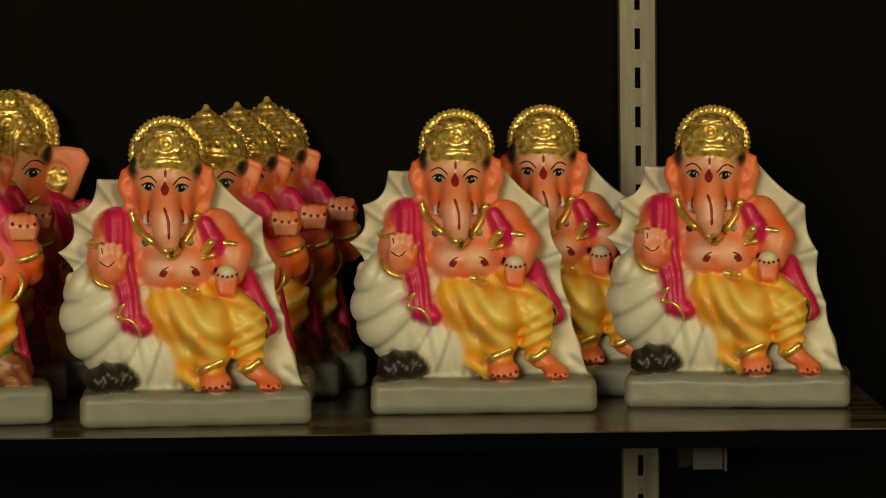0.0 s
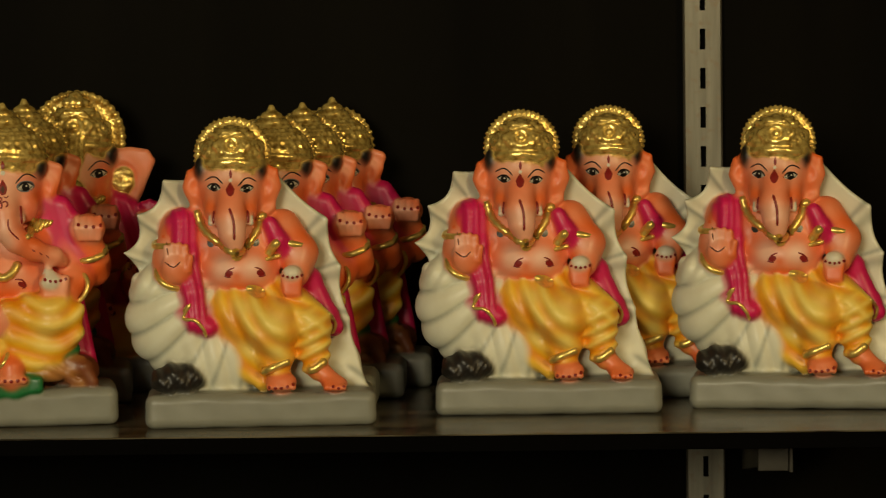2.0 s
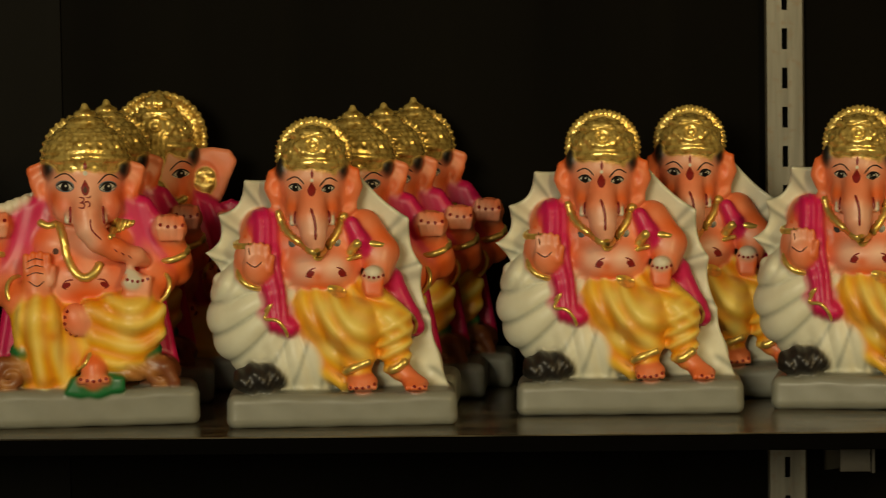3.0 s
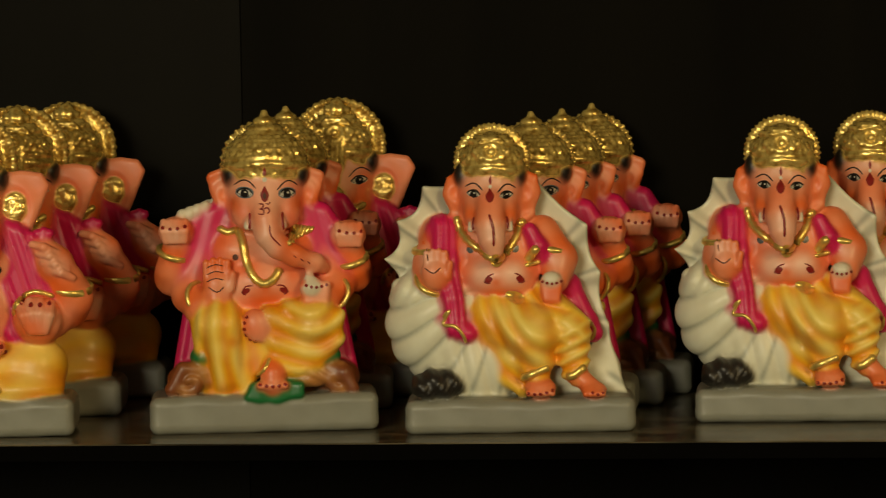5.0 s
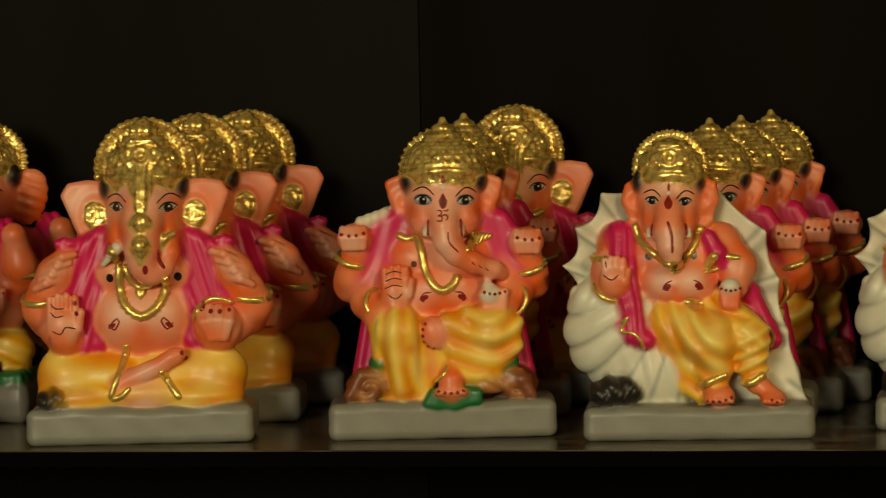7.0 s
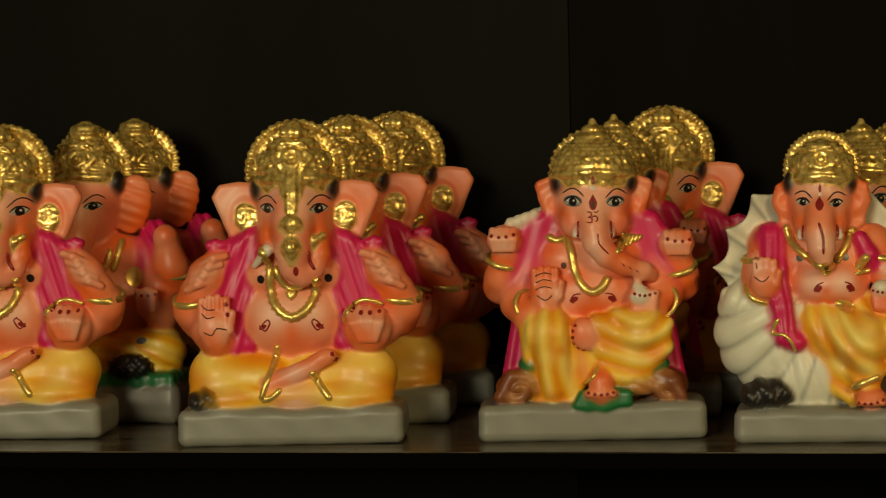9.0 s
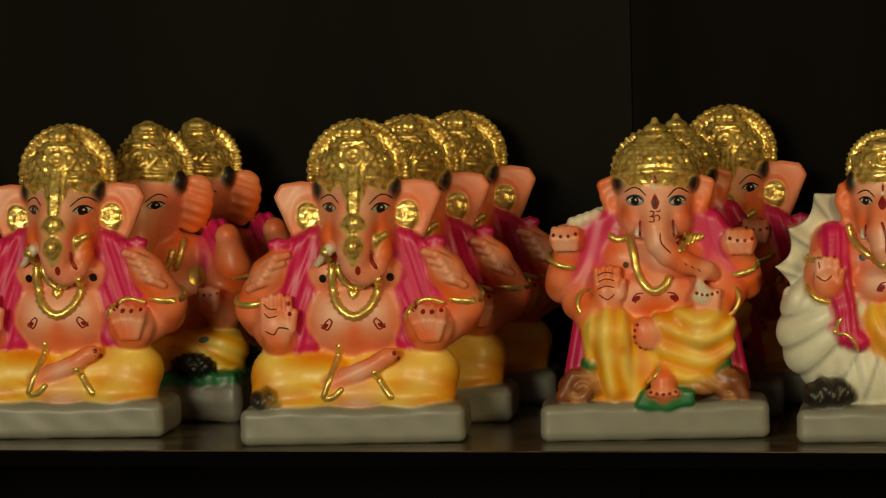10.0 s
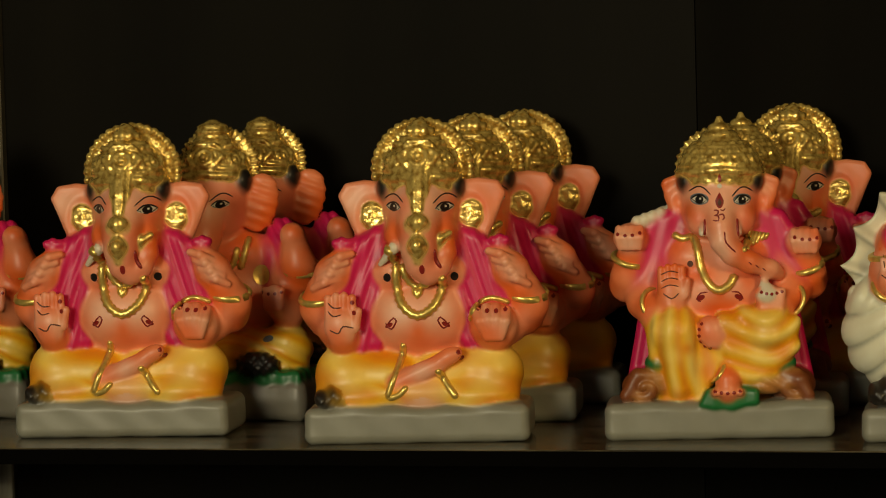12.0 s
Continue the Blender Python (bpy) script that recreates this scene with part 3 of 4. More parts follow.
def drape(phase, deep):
    """Paint and relief of one hanging cloth, both by the same run of its folds; the paint carries fold shading."""

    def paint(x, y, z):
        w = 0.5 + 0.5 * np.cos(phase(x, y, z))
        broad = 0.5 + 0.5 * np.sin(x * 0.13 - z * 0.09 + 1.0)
        # ridges lightened and valleys shaded through the colour
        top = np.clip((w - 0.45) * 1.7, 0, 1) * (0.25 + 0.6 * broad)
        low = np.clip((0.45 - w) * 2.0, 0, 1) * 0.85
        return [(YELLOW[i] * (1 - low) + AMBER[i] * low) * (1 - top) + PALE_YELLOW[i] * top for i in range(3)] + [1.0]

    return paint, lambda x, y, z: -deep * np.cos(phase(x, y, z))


def spiral(s, x, y, z, r, tube, side):
    """One carved scroll: a rounded band wound inwards."""
    pts = []
    for i in range(15):
        a = i * 0.62
        q = r * (1 - i / 17)
        pts.append((x - side * q * math.cos(a), y - 0.25 * i, z + q * math.sin(a) * 0.85, tube * (1 - 0.03 * i)))
    for i, (p, q) in enumerate(zip(pts, pts[1:])):
        s.limb(p[:3], q[:3], p[3], q[3], (0.46, 0.20, 0.05) if i % 5 in (1, 2) else WOOD, k=1.2, kc=2.5)


def palm(s, x, y, z, colour=BLUSH, up=True, size=1.0, side=1):
    """A hand held up: the palm, four fingers and a thumb."""
    s.ball((x, y, z), (7.0 * size, 4.2 * size, 8.0 * size), colour, k=3)
    if up:
        for i in range(4):
            a = (i - 1.5) * 3.2 * size
            s.limb((x + a, y - 0.5, z + 4 * size), (x + a * 1.05, y - 1, z + (13 - abs(i - 1.6)) * size), 1.9 * size, 1.6 * size, colour, k=1.0)
        s.limb((x + side * 6 * size, y - 2, z - 1), (x + side * 7.5 * size, y - 3, z + 6 * size), 2.1 * size, 1.7 * size, colour, k=1.5)
    else:
        for i in range(4):
            a = (i - 1.5) * 3.3 * size
            s.limb((x + a * 1.1, y - 2.6, z + 5 * size), (x + a * 0.8, y - 3.4, z - 6 * size), 2.0 * size, 1.9 * size, colour, k=1.8)


def foot(s, x, y, z, w=9.0, h=5.5, colour=BLUSH, turn=0.0):
    s.ball((x, y, z), (w, 9, h), colour, k=2.5, turn=(0, 0, turn))
    for i in range(5):
        a = (i - 2) * w * 0.38
        s.ball((x + a, y - 7.5 + 0.4 * abs(i - 2), z - h * 0.35), (w * 0.21, 3.2, 2.2), colour, k=1.2)


def cross_legged_statue():
    """Seated cross-legged, with wide ears, gilded brow and trunk."""
    s = Cast()
    hx = 4.5
    plinth(s, 134, 60, 22)
    s.ball((2, 36, 78), (38, 24, 36), blush(PEACH, ORANGE, 0.09, 0.30), k=6, kc=3)
    s.ball((3, 33, 106), (34, 20, 22), blush(SKIN, ORANGE, 0.12, 0.3), k=8, kc=6)
    s.ball((1, 20, 74), (28, 15, 20), PEACH, k=8, kc=9)
    for sx in (-1, 1):
        s.ball((sx * 14 + 3, 17, 101), (13, 8, 9), blush(PEACH, ORANGE, 0.12, 0.2), k=6, kc=4)
    # raised arms: shoulder, elbow, bangle wrist, then a closed hand round a flower bud
    for sx in (-1, 1):
        arm = blush(SKIN, ORANGE, 0.15, 0.4)
        s.chain([(sx * 36 + 4, 38, 108, 12), (sx * 58 + 4, 34, 74, 12.5), (sx * 62 + 4, 26, 80, 11.5), (sx * 60 + 4, 22, 88, 10.5)], arm, k=5, kc=3)
        s.chain([(sx * 58 + 4, 20, 92, 10), (sx * 53 + 4, 18, 101, 10.2), (sx * 47 + 4, 18, 110, 7)], arm, k=3, kc=3)
        for i in range(4):
            z = 95 + i * 5.0
            x = sx * (57 - i * 3.2) + 4
            s.chain([(x - 7.0, 11.0, z + 2.5 * sx, 2.3), (x, 7.2, z + 1, 2.6), (x + 6.5, 11.0, z - 2.5 * sx, 2.3)], blush(PEACH, ORANGE, 0.2, 0.3), k=1.0)
        for dx, dz, w in ((0, 116, 4.5), (-3.6, 118.5, 2.8), (3.4, 118.5, 2.8), (0, 120, 2.6)):
            s.ball((sx * 47 + 4 + dx, 17, dz), (w, 4, w), PINK, k=1.2)
    # shawl over both shoulders, falling in long folds between the arms and the belly
    for sx in (-1, 1):
        fall = [(sx * a + 3, b) for a, b in ((22, 123), (35, 117), (46, 101), (49, 84), (45, 66), (37, 57), (28, 60), (27, 80), (25, 104))]
        s.plate(fall, 24, 15, PINK, k=4, kc=1.2, soft=6, slope=-0.05, x0=2, relief=lambda x, y, z: 0.55 * np.sin((x - 3) * sx * 0.62 + z * 0.24 + 1.3 * np.sin(z * 0.07 + 0.05 * x)) + 0.25 * np.sin((x - 3) * sx * 1.3 + z * 0.4))
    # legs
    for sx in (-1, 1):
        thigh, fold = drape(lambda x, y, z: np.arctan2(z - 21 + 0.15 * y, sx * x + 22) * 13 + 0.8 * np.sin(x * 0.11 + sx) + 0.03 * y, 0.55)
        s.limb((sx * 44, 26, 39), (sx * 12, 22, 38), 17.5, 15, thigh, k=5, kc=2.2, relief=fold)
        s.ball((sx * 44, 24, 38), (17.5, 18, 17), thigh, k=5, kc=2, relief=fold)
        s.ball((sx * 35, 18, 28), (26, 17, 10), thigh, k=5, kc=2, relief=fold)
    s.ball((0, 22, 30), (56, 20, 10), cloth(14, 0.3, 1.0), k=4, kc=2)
    s.ball((3, 9, 29), (16, 7, 9), PEACH, k=3, kc=3)
    s.limb((-12, 9, 35), (14, 5, 47), 6.5, 5.2, blush(PEACH, ORANGE, 0.1, 0.2), k=2.5, kc=1.8)
    s.ball((20, 4.5, 51.0), (8.5, 4.5, 5.2), SKIN, k=3, turn=(0, -25, 0))
    # front arms and hands
    s.chain([(-36, 30, 92, 10), (-48, 26, 66, 10.5), (-44, 15, 62, 9.5)], blush(SKIN, ORANGE, 0.15, 0.3), k=4, kc=2)
    palm(s, -44, 8, 70, blush(PEACH, ORANGE, 0.2, 0.25), True, 1.45, 1)
    s.chain([(42, 30, 94, 10), (54, 26, 68, 11), (48, 18, 64, 11)], blush(SKIN, ORANGE, 0.15, 0.3), k=4, kc=2)
    s.ball((46.5, 13, 68), (14, 10, 13.5), blush(SKIN, ORANGE, 0.2, 0.3), k=3)
    for i in range(4):
        s.chain([(36 + i * 6.2, 9, 80 - 1.8 * abs(i - 1.5), 2.9), (38.5 + i * 5.2, 1.8, 73 - abs(i - 1.5), 3.0), (42.5 + i * 2.9, 3.4, 62, 2.5)], blush(PEACH, ORANGE, 0.2, 0.3), k=0.9)
    # head, ears, trunk
    for sx in (-1, 1):
        ear = [(sx * a + hx, b) for a, b in ((16, 150), (34, 152.5), (44, 151), (47, 146), (40, 130), (32, 114), (22, 108), (15, 116))]
        s.plate(ear, 27, 6.5, blush(PEACH, ORANGE, 0.12, 0.36), slope=-0.02, x0=hx, soft=3.0, relief=lambda a, b, c: 1.1 * np.exp(-((np.hypot(a - hx - sx * 29, (c - 133) * 0.75) - 11) / 3.0) ** 2) * -1)
        s.ball((sx * 29.5 + hx, 23.6, 132.5), (6.8, 3.0, 10.4), GILT, k=1, kc=0.8, gilt=1.0, turn=(0, sx * 8, 0), relief=lambda a, b, c: -0.5 * np.cos(np.hypot(a - hx - sx * 29.5, (c - 135) * 0.8) * 1.1) + 0.4 * np.sin(c * 0.8))
        s.ball((sx * 20.5 + hx, 23, 151), (5.5, 9, 8), COAL, k=2, kc=2.5)
    s.ball((hx, 25, 138), (22.5, 23.5, 29), blush(PEACH, BLUSH, 0.10, 0.25), k=4, kc=3)
    for sx in (-1, 1):
        s.ball((sx * 13 + hx, 10, 123), (8, 8, 9), blush(BLUSH, ORANGE, 0.3, 0.4), k=7, kc=7)
    s.chain([(hx, 9, 142, 13), (hx, 2, 127, 11.5), (hx, -1, 115, 10), (hx + 0.5, 0, 106, 8), (hx + 5, 1, 101, 6.5), (hx + 11, 2, 103, 6)], blush(PEACH, BLUSH, 0.12, 0.3), k=4, kc=4)
    s.chain([(hx + 13, 3, 106, 6), (hx + 15, 5, 113, 6.2), (hx + 16, 6, 119, 4.8)], blush(PEACH, ORANGE, 0.2, 0.4), k=3)
    # gilding on brow and trunk: a wedge, a lozenge with a boss, a drop
    s.chain([(hx, 9.0, 159, 8.6), (hx, 2.0, 148, 6.4), (hx, -3.2, 138, 4.4)], GILT, k=0.8, kc=0.8, gilt=1.0, relief=lambda a, b, c: 0.35 * np.cos((a - hx) * 1.5))
    s.ball((hx, -8.6, 131), (7.0, 3.4, 6.4), GILT, k=0.9, gilt=1.0, relief=lambda a, b, c: 0.8 * np.cos(np.hypot(a - hx, c - 131) * 1.1))
    s.ball((hx, -10.4, 131), (2.6, 3.0, 2.6), GILT, k=0.6, gilt=1.0)
    s.chain([(hx, -7.6, 124, 3.2), (hx, -9.0, 117, 5.6), (hx, -8.2, 109, 2.6)], GILT, k=1.2, gilt=1.0)
    s.ball((hx, -13.4, 118), (3.4, 2.2, 3.6), GILT, k=0.8, gilt=1.0)
    s.chain([(hx + 10.5, 0, 115, 1.9), (hx + 13, -1.0, 121, 2.3), (hx + 18, 1.5, 124, 2.0)], GILT, k=1.0, gilt=1.0)
    s.limb((hx - 24, 9, 106), (hx - 15, 3, 116), 1.6, 3.6, IVORY, k=1.5)
    crown(s, hx, 25, 156, 22.5, 27.5, halo=29.0, halo_z=161, teeth=40)
    s.ball((hx, 22, 184), (9, 8, 4.5), GILT, k=1.2, gilt=1.0, relief=lambda a, b, c: 0.6 * np.sin((a - hx) * 1.2))
    s.ball((hx, 22, 188), (4.5, 4.5, 3.6), GILT, k=1.0, gilt=1.0)
    for i in range(23):
        a = radians(-18 + i * 216 / 22)
        s.ball((hx + 28.6 * math.cos(a), 35.0 + 0.05 * 29 * math.sin(a), 161 + 28.6 * math.sin(a)), (2.8, 4.0, 2.8), GILT, k=0.7, gilt=1.0)
    rat(s, -50, 8, 27, 0.85)
    s.close()
    for sx in (-1, 1):
        s.spray(sx * 25 + 3, 110, 9, ORANGE, 0.9)
        s.spray(sx * 14 + 2, 91, 8, ORANGE, 0.8, 0.5)
        s.spray(sx * 14 + hx, 126, 7, ORANGE, 0.9)
        s.spray(sx * 24 + hx, 120, 9, ORANGE, 0.9)
        s.spray(sx * 22 + hx, 140, 6, ORANGE, 0.7, 1.6)
        s.spray(sx * 41 + hx, 146, 6, PALE, 0.6)
        s.spray(sx * 58 + 4, 100, 6, PALE, 0.5)
        s.spray(sx * 60 + 4, 84, 8, ORANGE, 0.8)
        s.spray(sx * 60 + 4, 70, 7, PALE, 0.5)
        s.spray(sx * 27 + 2, 70, 7, ORANGE, 0.8, 1.6)
        s.spray(sx * 40, 36, 12, PALE_YELLOW, 0.65, 0.7, True)
        s.spray(sx * 52, 47, 8, PALE_YELLOW, 0.5, 0.8, True)
        s.spray(sx * 24, 50, 11, AMBER, 0.9, 0.5, True)
        s.spray(sx * 48, 24, 14, AMBER, 0.8, 0.4, True)
        s.spray(sx * 60, 36, 6, AMBER, 0.7, 1.5, True)
        s.spray(sx * 11 + hx, 150, 5, PALE, 0.6)
    s.spray(2, 58, 18, ORANGE, 1.0, 0.6)
    s.spray(-10, 78, 8, PALE, 0.8)
    s.spray(13, 78, 8, PALE, 0.8)
    s.spray(2, 66, 4, ORANGE, 0.8, 1.6)
    s.spray(3, 26, 6, PALE, 0.7)
    s.spray(4, 42, 6, PALE, 0.6)
    s.spray(-44, 60, 7, ORANGE, 0.7)
    s.spray(46, 60, 9, ORANGE, 0.7, 0.6)
    s.spray(46, 74, 6, PALE, 0.4)
    s.eye(hx - 15.2, 140, 4.8, -4, False)
    s.eye(hx + 15.2, 139.2, 5.0, 4, False)
    s.cord([(-10, 106), (-10.5, 94), (-7, 82), (2, 75.5), (11, 80), (16, 89), (17.5, 99)], 2.9, 1, 0.6, 0.16)
    s.cord([(-7, 106), (-4, 97), (2, 92), (9, 95), (16, 98)], 2.3, 1, 0.6, 0.16, far=5)
    s.cord([(0, 92), (2, 87), (4, 92)], 2.2, 1, 0.8)
    s.cord([(-15, 117), (-11, 108), (-10, 103)], 2.6, 1, 0.3, 0.16)
    for x in (-16, 24):
        s.mark((x, 98), 2.3, 2.6, 3)
    for sx in (-1, 1):
        x = sx * 15.5 + 1.5
        s.stroke([(x + sx * 3.4, 71), (x, 67.5), (x - sx * 3.2, 72.5), (x - sx * 1.2, 74.5)], 0.55, 2)
        s.stroke([(x + sx * 2.4, 70), (x + sx * 0.5, 72.5), (x - sx * 1.5, 74)], 0.5, 2)
        s.mark((x + sx * 1.4, 69.8), 2.6, 1.3, 2, lean=sx * -30)
    for sx in (-1, 1):
        s.ring((sx * 61 + 4, 25, 87), 12.0, 2.6, (18, sx * 10, 0))
    s.cord([(32.5, 71), (36, 80), (45, 84.5), (56, 81.5)], 1.7, 1, 0.4)
    s.nails((38, 79.0), (54, 78.5), 4, 1.4)
    s.nails((26, 53.8), (27, 50), 2, 1.5)
    s.nails((-36.5, 84), (-35.5, 78), 2, 1.4)
    s.stroke([(-51, 84), (-48, 81), (-43, 81)], 0.4, 4)
    s.stroke([(-51, 79), (-48, 76), (-43, 77)], 0.4, 4)
    s.stroke([(-50, 68), (-45, 66), (-42, 70), (-36, 69)], 0.45, 4)
    s.mark((hx + 2.2, 103.5), 1.6, 2.8, 2)
    s.stroke([(hx + 9.5, 115), (hx + 10, 109), (hx + 13, 104)], 1.2, 2)
    s.cord([(-7.5, 59), (-8.5, 52), (-11.5, 42), (-15, 33), (-17, 27)], 2.2, 1, -0.2)
    s.cord([(-17, 27), (-10, 29), (-5, 34)], 2.0, 1, -0.2)
    s.cord([(13, 44), (18, 35), (24.5, 26.5)], 2.3, 1, -0.2)
    return s.mesh("cross_legged_statue")


def knee_statue():
    """Seated with one foot drawn up, trunk swung to the side, on a green leaf with brown scrolls."""
    s = Cast()
    hx = 3.5
    plinth(s, 134, 58, 22)
    # shawl hanging behind, down to the scrolls
    for sx in (-1, 1):
        s.plate([(sx * a + 2, b) for a, b in ((22, 130), (35, 127), (47, 110), (45, 88), (34, 88), (24, 108))], 26, 14, PINK, k=4, kc=1.5, soft=6, relief=lambda x, y, z: 0.35 * np.sin(x * sx * 0.55 + z * 0.22 + np.sin(z * 0.08)))
        s.plate([(sx * a + 1, b) for a, b in ((32, 84), (41, 82), (45, 60), (50, 34), (36, 32), (34, 56))], 36, 12, PINK, k=4, soft=5, relief=lambda x, y, z: 0.45 * np.sin(x * 0.8 + sx * z * 0.15))
    s.ball((0, 36, 88), (36, 23, 30), blush(PEACH, ORANGE, 0.09, 0.3), k=6)
    s.ball((1, 33, 110), (32, 18, 17), blush(SKIN, ORANGE, 0.12, 0.3), k=8, kc=6)
    s.ball((1, 23, 87), (27, 16, 17), blush(PEACH, ORANGE, 0.10, 0.22), k=8, kc=8)
    for sx in (-1, 1):
        s.ball((sx * 14 + 1, 20, 106), (13, 8, 9), blush(PEACH, ORANGE, 0.12, 0.25), k=6, kc=5)
    # raised arms behind
    for sx in (-1, 1):
        x = sx * 51 + 1
        arm = blush(SKIN, ORANGE, 0.15, 0.4)
        s.chain([(sx * 34 + 2, 36, 112, 11), (x + sx * 2, 36, 90, 10.5), (x + sx * 2, 30, 95, 9.5), (x, 24, 108, 8)], arm, k=4, kc=3)
        z = 118 if sx < 0 else 114
        s.ball((x, 19, z), (10, 8, 9), blush(PEACH, ORANGE, 0.2, 0.35), k=3)
        for i in range(4):
            s.chain([(x - 6.5 + i * 4.2, 14, z + 6, 2.2), (x - 6.5 + i * 4.2, 10, z + 1, 2.4), (x - 5.5 + i * 3.6, 12, z - 5, 2.2)], blush(PEACH, ORANGE, 0.2, 0.3), k=1.2)
    # a row of four ivory lumps at one raised hand
    for i in range(4):
        s.ball((-46 + i * 4.6, 21 + i, 127 + i * 1.5), (3.4, 4.0, 4.2), IVORY, k=1.4)
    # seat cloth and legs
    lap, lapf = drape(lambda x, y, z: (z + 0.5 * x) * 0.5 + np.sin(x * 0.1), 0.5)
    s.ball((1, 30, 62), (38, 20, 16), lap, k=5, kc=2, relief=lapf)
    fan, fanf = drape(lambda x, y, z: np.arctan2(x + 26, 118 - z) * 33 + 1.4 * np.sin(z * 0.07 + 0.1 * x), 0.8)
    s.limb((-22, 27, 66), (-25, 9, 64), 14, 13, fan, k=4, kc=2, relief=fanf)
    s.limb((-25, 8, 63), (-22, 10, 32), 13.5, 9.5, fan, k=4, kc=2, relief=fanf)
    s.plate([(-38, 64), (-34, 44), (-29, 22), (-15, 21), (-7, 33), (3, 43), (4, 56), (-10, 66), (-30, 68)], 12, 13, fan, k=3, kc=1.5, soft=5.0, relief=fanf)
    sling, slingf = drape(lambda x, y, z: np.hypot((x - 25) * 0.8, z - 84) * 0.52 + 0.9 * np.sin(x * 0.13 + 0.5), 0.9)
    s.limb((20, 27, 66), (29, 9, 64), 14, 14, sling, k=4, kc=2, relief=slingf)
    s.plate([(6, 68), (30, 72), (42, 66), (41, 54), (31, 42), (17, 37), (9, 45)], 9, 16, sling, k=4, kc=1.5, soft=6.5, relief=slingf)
    # feet
    s.ball((-3.5, 3.5, 63), (8.0, 5, 10.0), blush(PEACH, ORANGE, 0.15, 0.2), k=2.5, turn=(0, -18, 0))
    s.plate([(-9, 21), (6, 19.5), (21, 23), (21, 27), (8, 29), (-6, 27)], 3, 9, GREEN, k=1.5, kc=1, soft=2.5, relief=lambda a, b, c: 0.4 * np.sin(a * 0.5))
    s.ball((18, 12, 30), (9, 9, 6), GREEN, k=2, kc=1.2)
    s.chain([(5.5, 6, 42, 4), (5.5, 3, 35, 7), (5.5, 1, 29, 6.5)], blush(SKIN, ORANGE, 0.15, 0.3), k=2.5)
    for i in range(5):
        s.ball((-1.8 + i * 3.6, -3.2 + 0.4 * abs(i - 2), 28), (2.1, 3.0, 2.4), SKIN, k=1.2)
    # cushions and carved scrolls
    s.ball((-35, 13, 44.5), (8, 9, 6.5), GREEN, k=1.5, kc=1.2)
    s.ball((36, 13, 42), (10, 9, 7), GREEN, k=1.5, kc=1.2, turn=(0, -20, 0))
    for sx in (-1, 1):
        s.ball((sx * 43, 24, 30), (14, 18, 10), WOOD, k=3, kc=2)
        spiral(s, sx * 43, 9, 30, 10.5, 4.0, sx)
    s.chain([(18, 10, 30, 5), (27, 8, 32, 6), (38, 9, 33, 5)], (0.46, 0.20, 0.05), k=2, kc=3, relief=folds(0.3, 1, 5, 0.5))
    s.chain([(38, 8, 37, 3.5), (47, 6, 34, 4), (52, 6, 25, 4)], WOOD, k=1.5)
    s.chain([(-36, 10, 38, 4), (-47, 8, 38, 4), (-54, 8, 26, 4)], WOOD, k=1.5)
    # front arms
    s.chain([(-32, 32, 108, 10), (-42, 26, 80, 10.5), (-36, 16, 74, 9.5), (-27, 11, 78, 8)], blush(SKIN, ORANGE, 0.15, 0.35), k=4, kc=3)
    palm(s, -26, 8, 86, blush(SKIN, ORANGE, 0.2, 0.3), True, 1.25, 1)
    s.chain([(34, 32, 108, 10), (44, 24, 84, 10), (38, 14, 78, 8.5)], blush(SKIN, ORANGE, 0.15, 0.35), k=4, kc=3)
    palm(s, 31.5, 7, 80, blush(PEACH, ORANGE, 0.2, 0.3), False, 1.2)
    s.limb((29, 6, 85), (27.5, 7, 92), 7.0, 2.0, IVORY, k=1.2, kc=1)
    # head
    for sx in (-1, 1):
        ear = [(sx * a + hx, b) for a, b in ((17, 148), (25, 151), (31, 149), (31, 142), (26, 132), (21, 124), (16, 126))]
        s.plate(ear, 24, 7, blush(SKIN, ORANGE, 0.13, 0.5), soft=3.0, relief=lambda a, b, c: 0.8 * np.cos(np.hypot(a - hx - sx * 23, c - 139) * 0.6))
        s.ball((sx * 20 + hx, 20, 151), (5.0, 9, 7), COAL, k=2, kc=2)
    s.ball((hx - 0.5, 24, 140), (22.5, 22, 26), blush(PEACH, BLUSH, 0.10, 0.3), k=4, kc=3)
    for sx in (-1, 1):
        s.ball((sx * 11.5 + hx, 11, 128), (8.5, 8, 9), blush(PEACH, BLUSH, 0.3, 0.4), k=6, kc=7)
        s.limb((sx * 10 + hx - 0.5, 4, 127), (sx * 10.5 + hx - 0.5, 1.5, 121), 1.9, 2.2, IVORY, k=0.9)
    s.chain([(hx - 0.5, 8, 137, 9.5), (hx, 2, 125, 7.8), (hx + 1, 0, 116, 7.0), (hx + 6.5, 1, 109, 6.6), (hx + 16, 4, 103.5, 6.0), (hx + 28, 9, 99, 4.8), (hx + 32, 13, 96, 4.2)], blush(PEACH, ORANGE, 0.12, 0.3), k=4, kc=5)
    crown(s, hx, 26, 155.5, 24.5, 22.0, halo=26.5, halo_z=156, teeth=36, knob=True, medal=False)
    s.close()
    for sx in (-1, 1):
        s.spray(sx * 24 + 1, 113, 9, ORANGE, 0.9)
        s.spray(sx * 14 + 1, 97, 8, ORANGE, 0.8, 0.6)
        s.spray(sx * 14 + hx, 129, 6, BLUSH, 0.8)
        s.spray(sx * 20 + hx, 134, 6, ORANGE, 0.9)
        s.spray(sx * 26 + hx, 146, 5, PALE, 0.5)
        s.spray(sx * 51 + 1, 114, 6, PALE, 0.5)
        s.spray(sx * 50 + 1, 102, 7, ORANGE, 0.8)
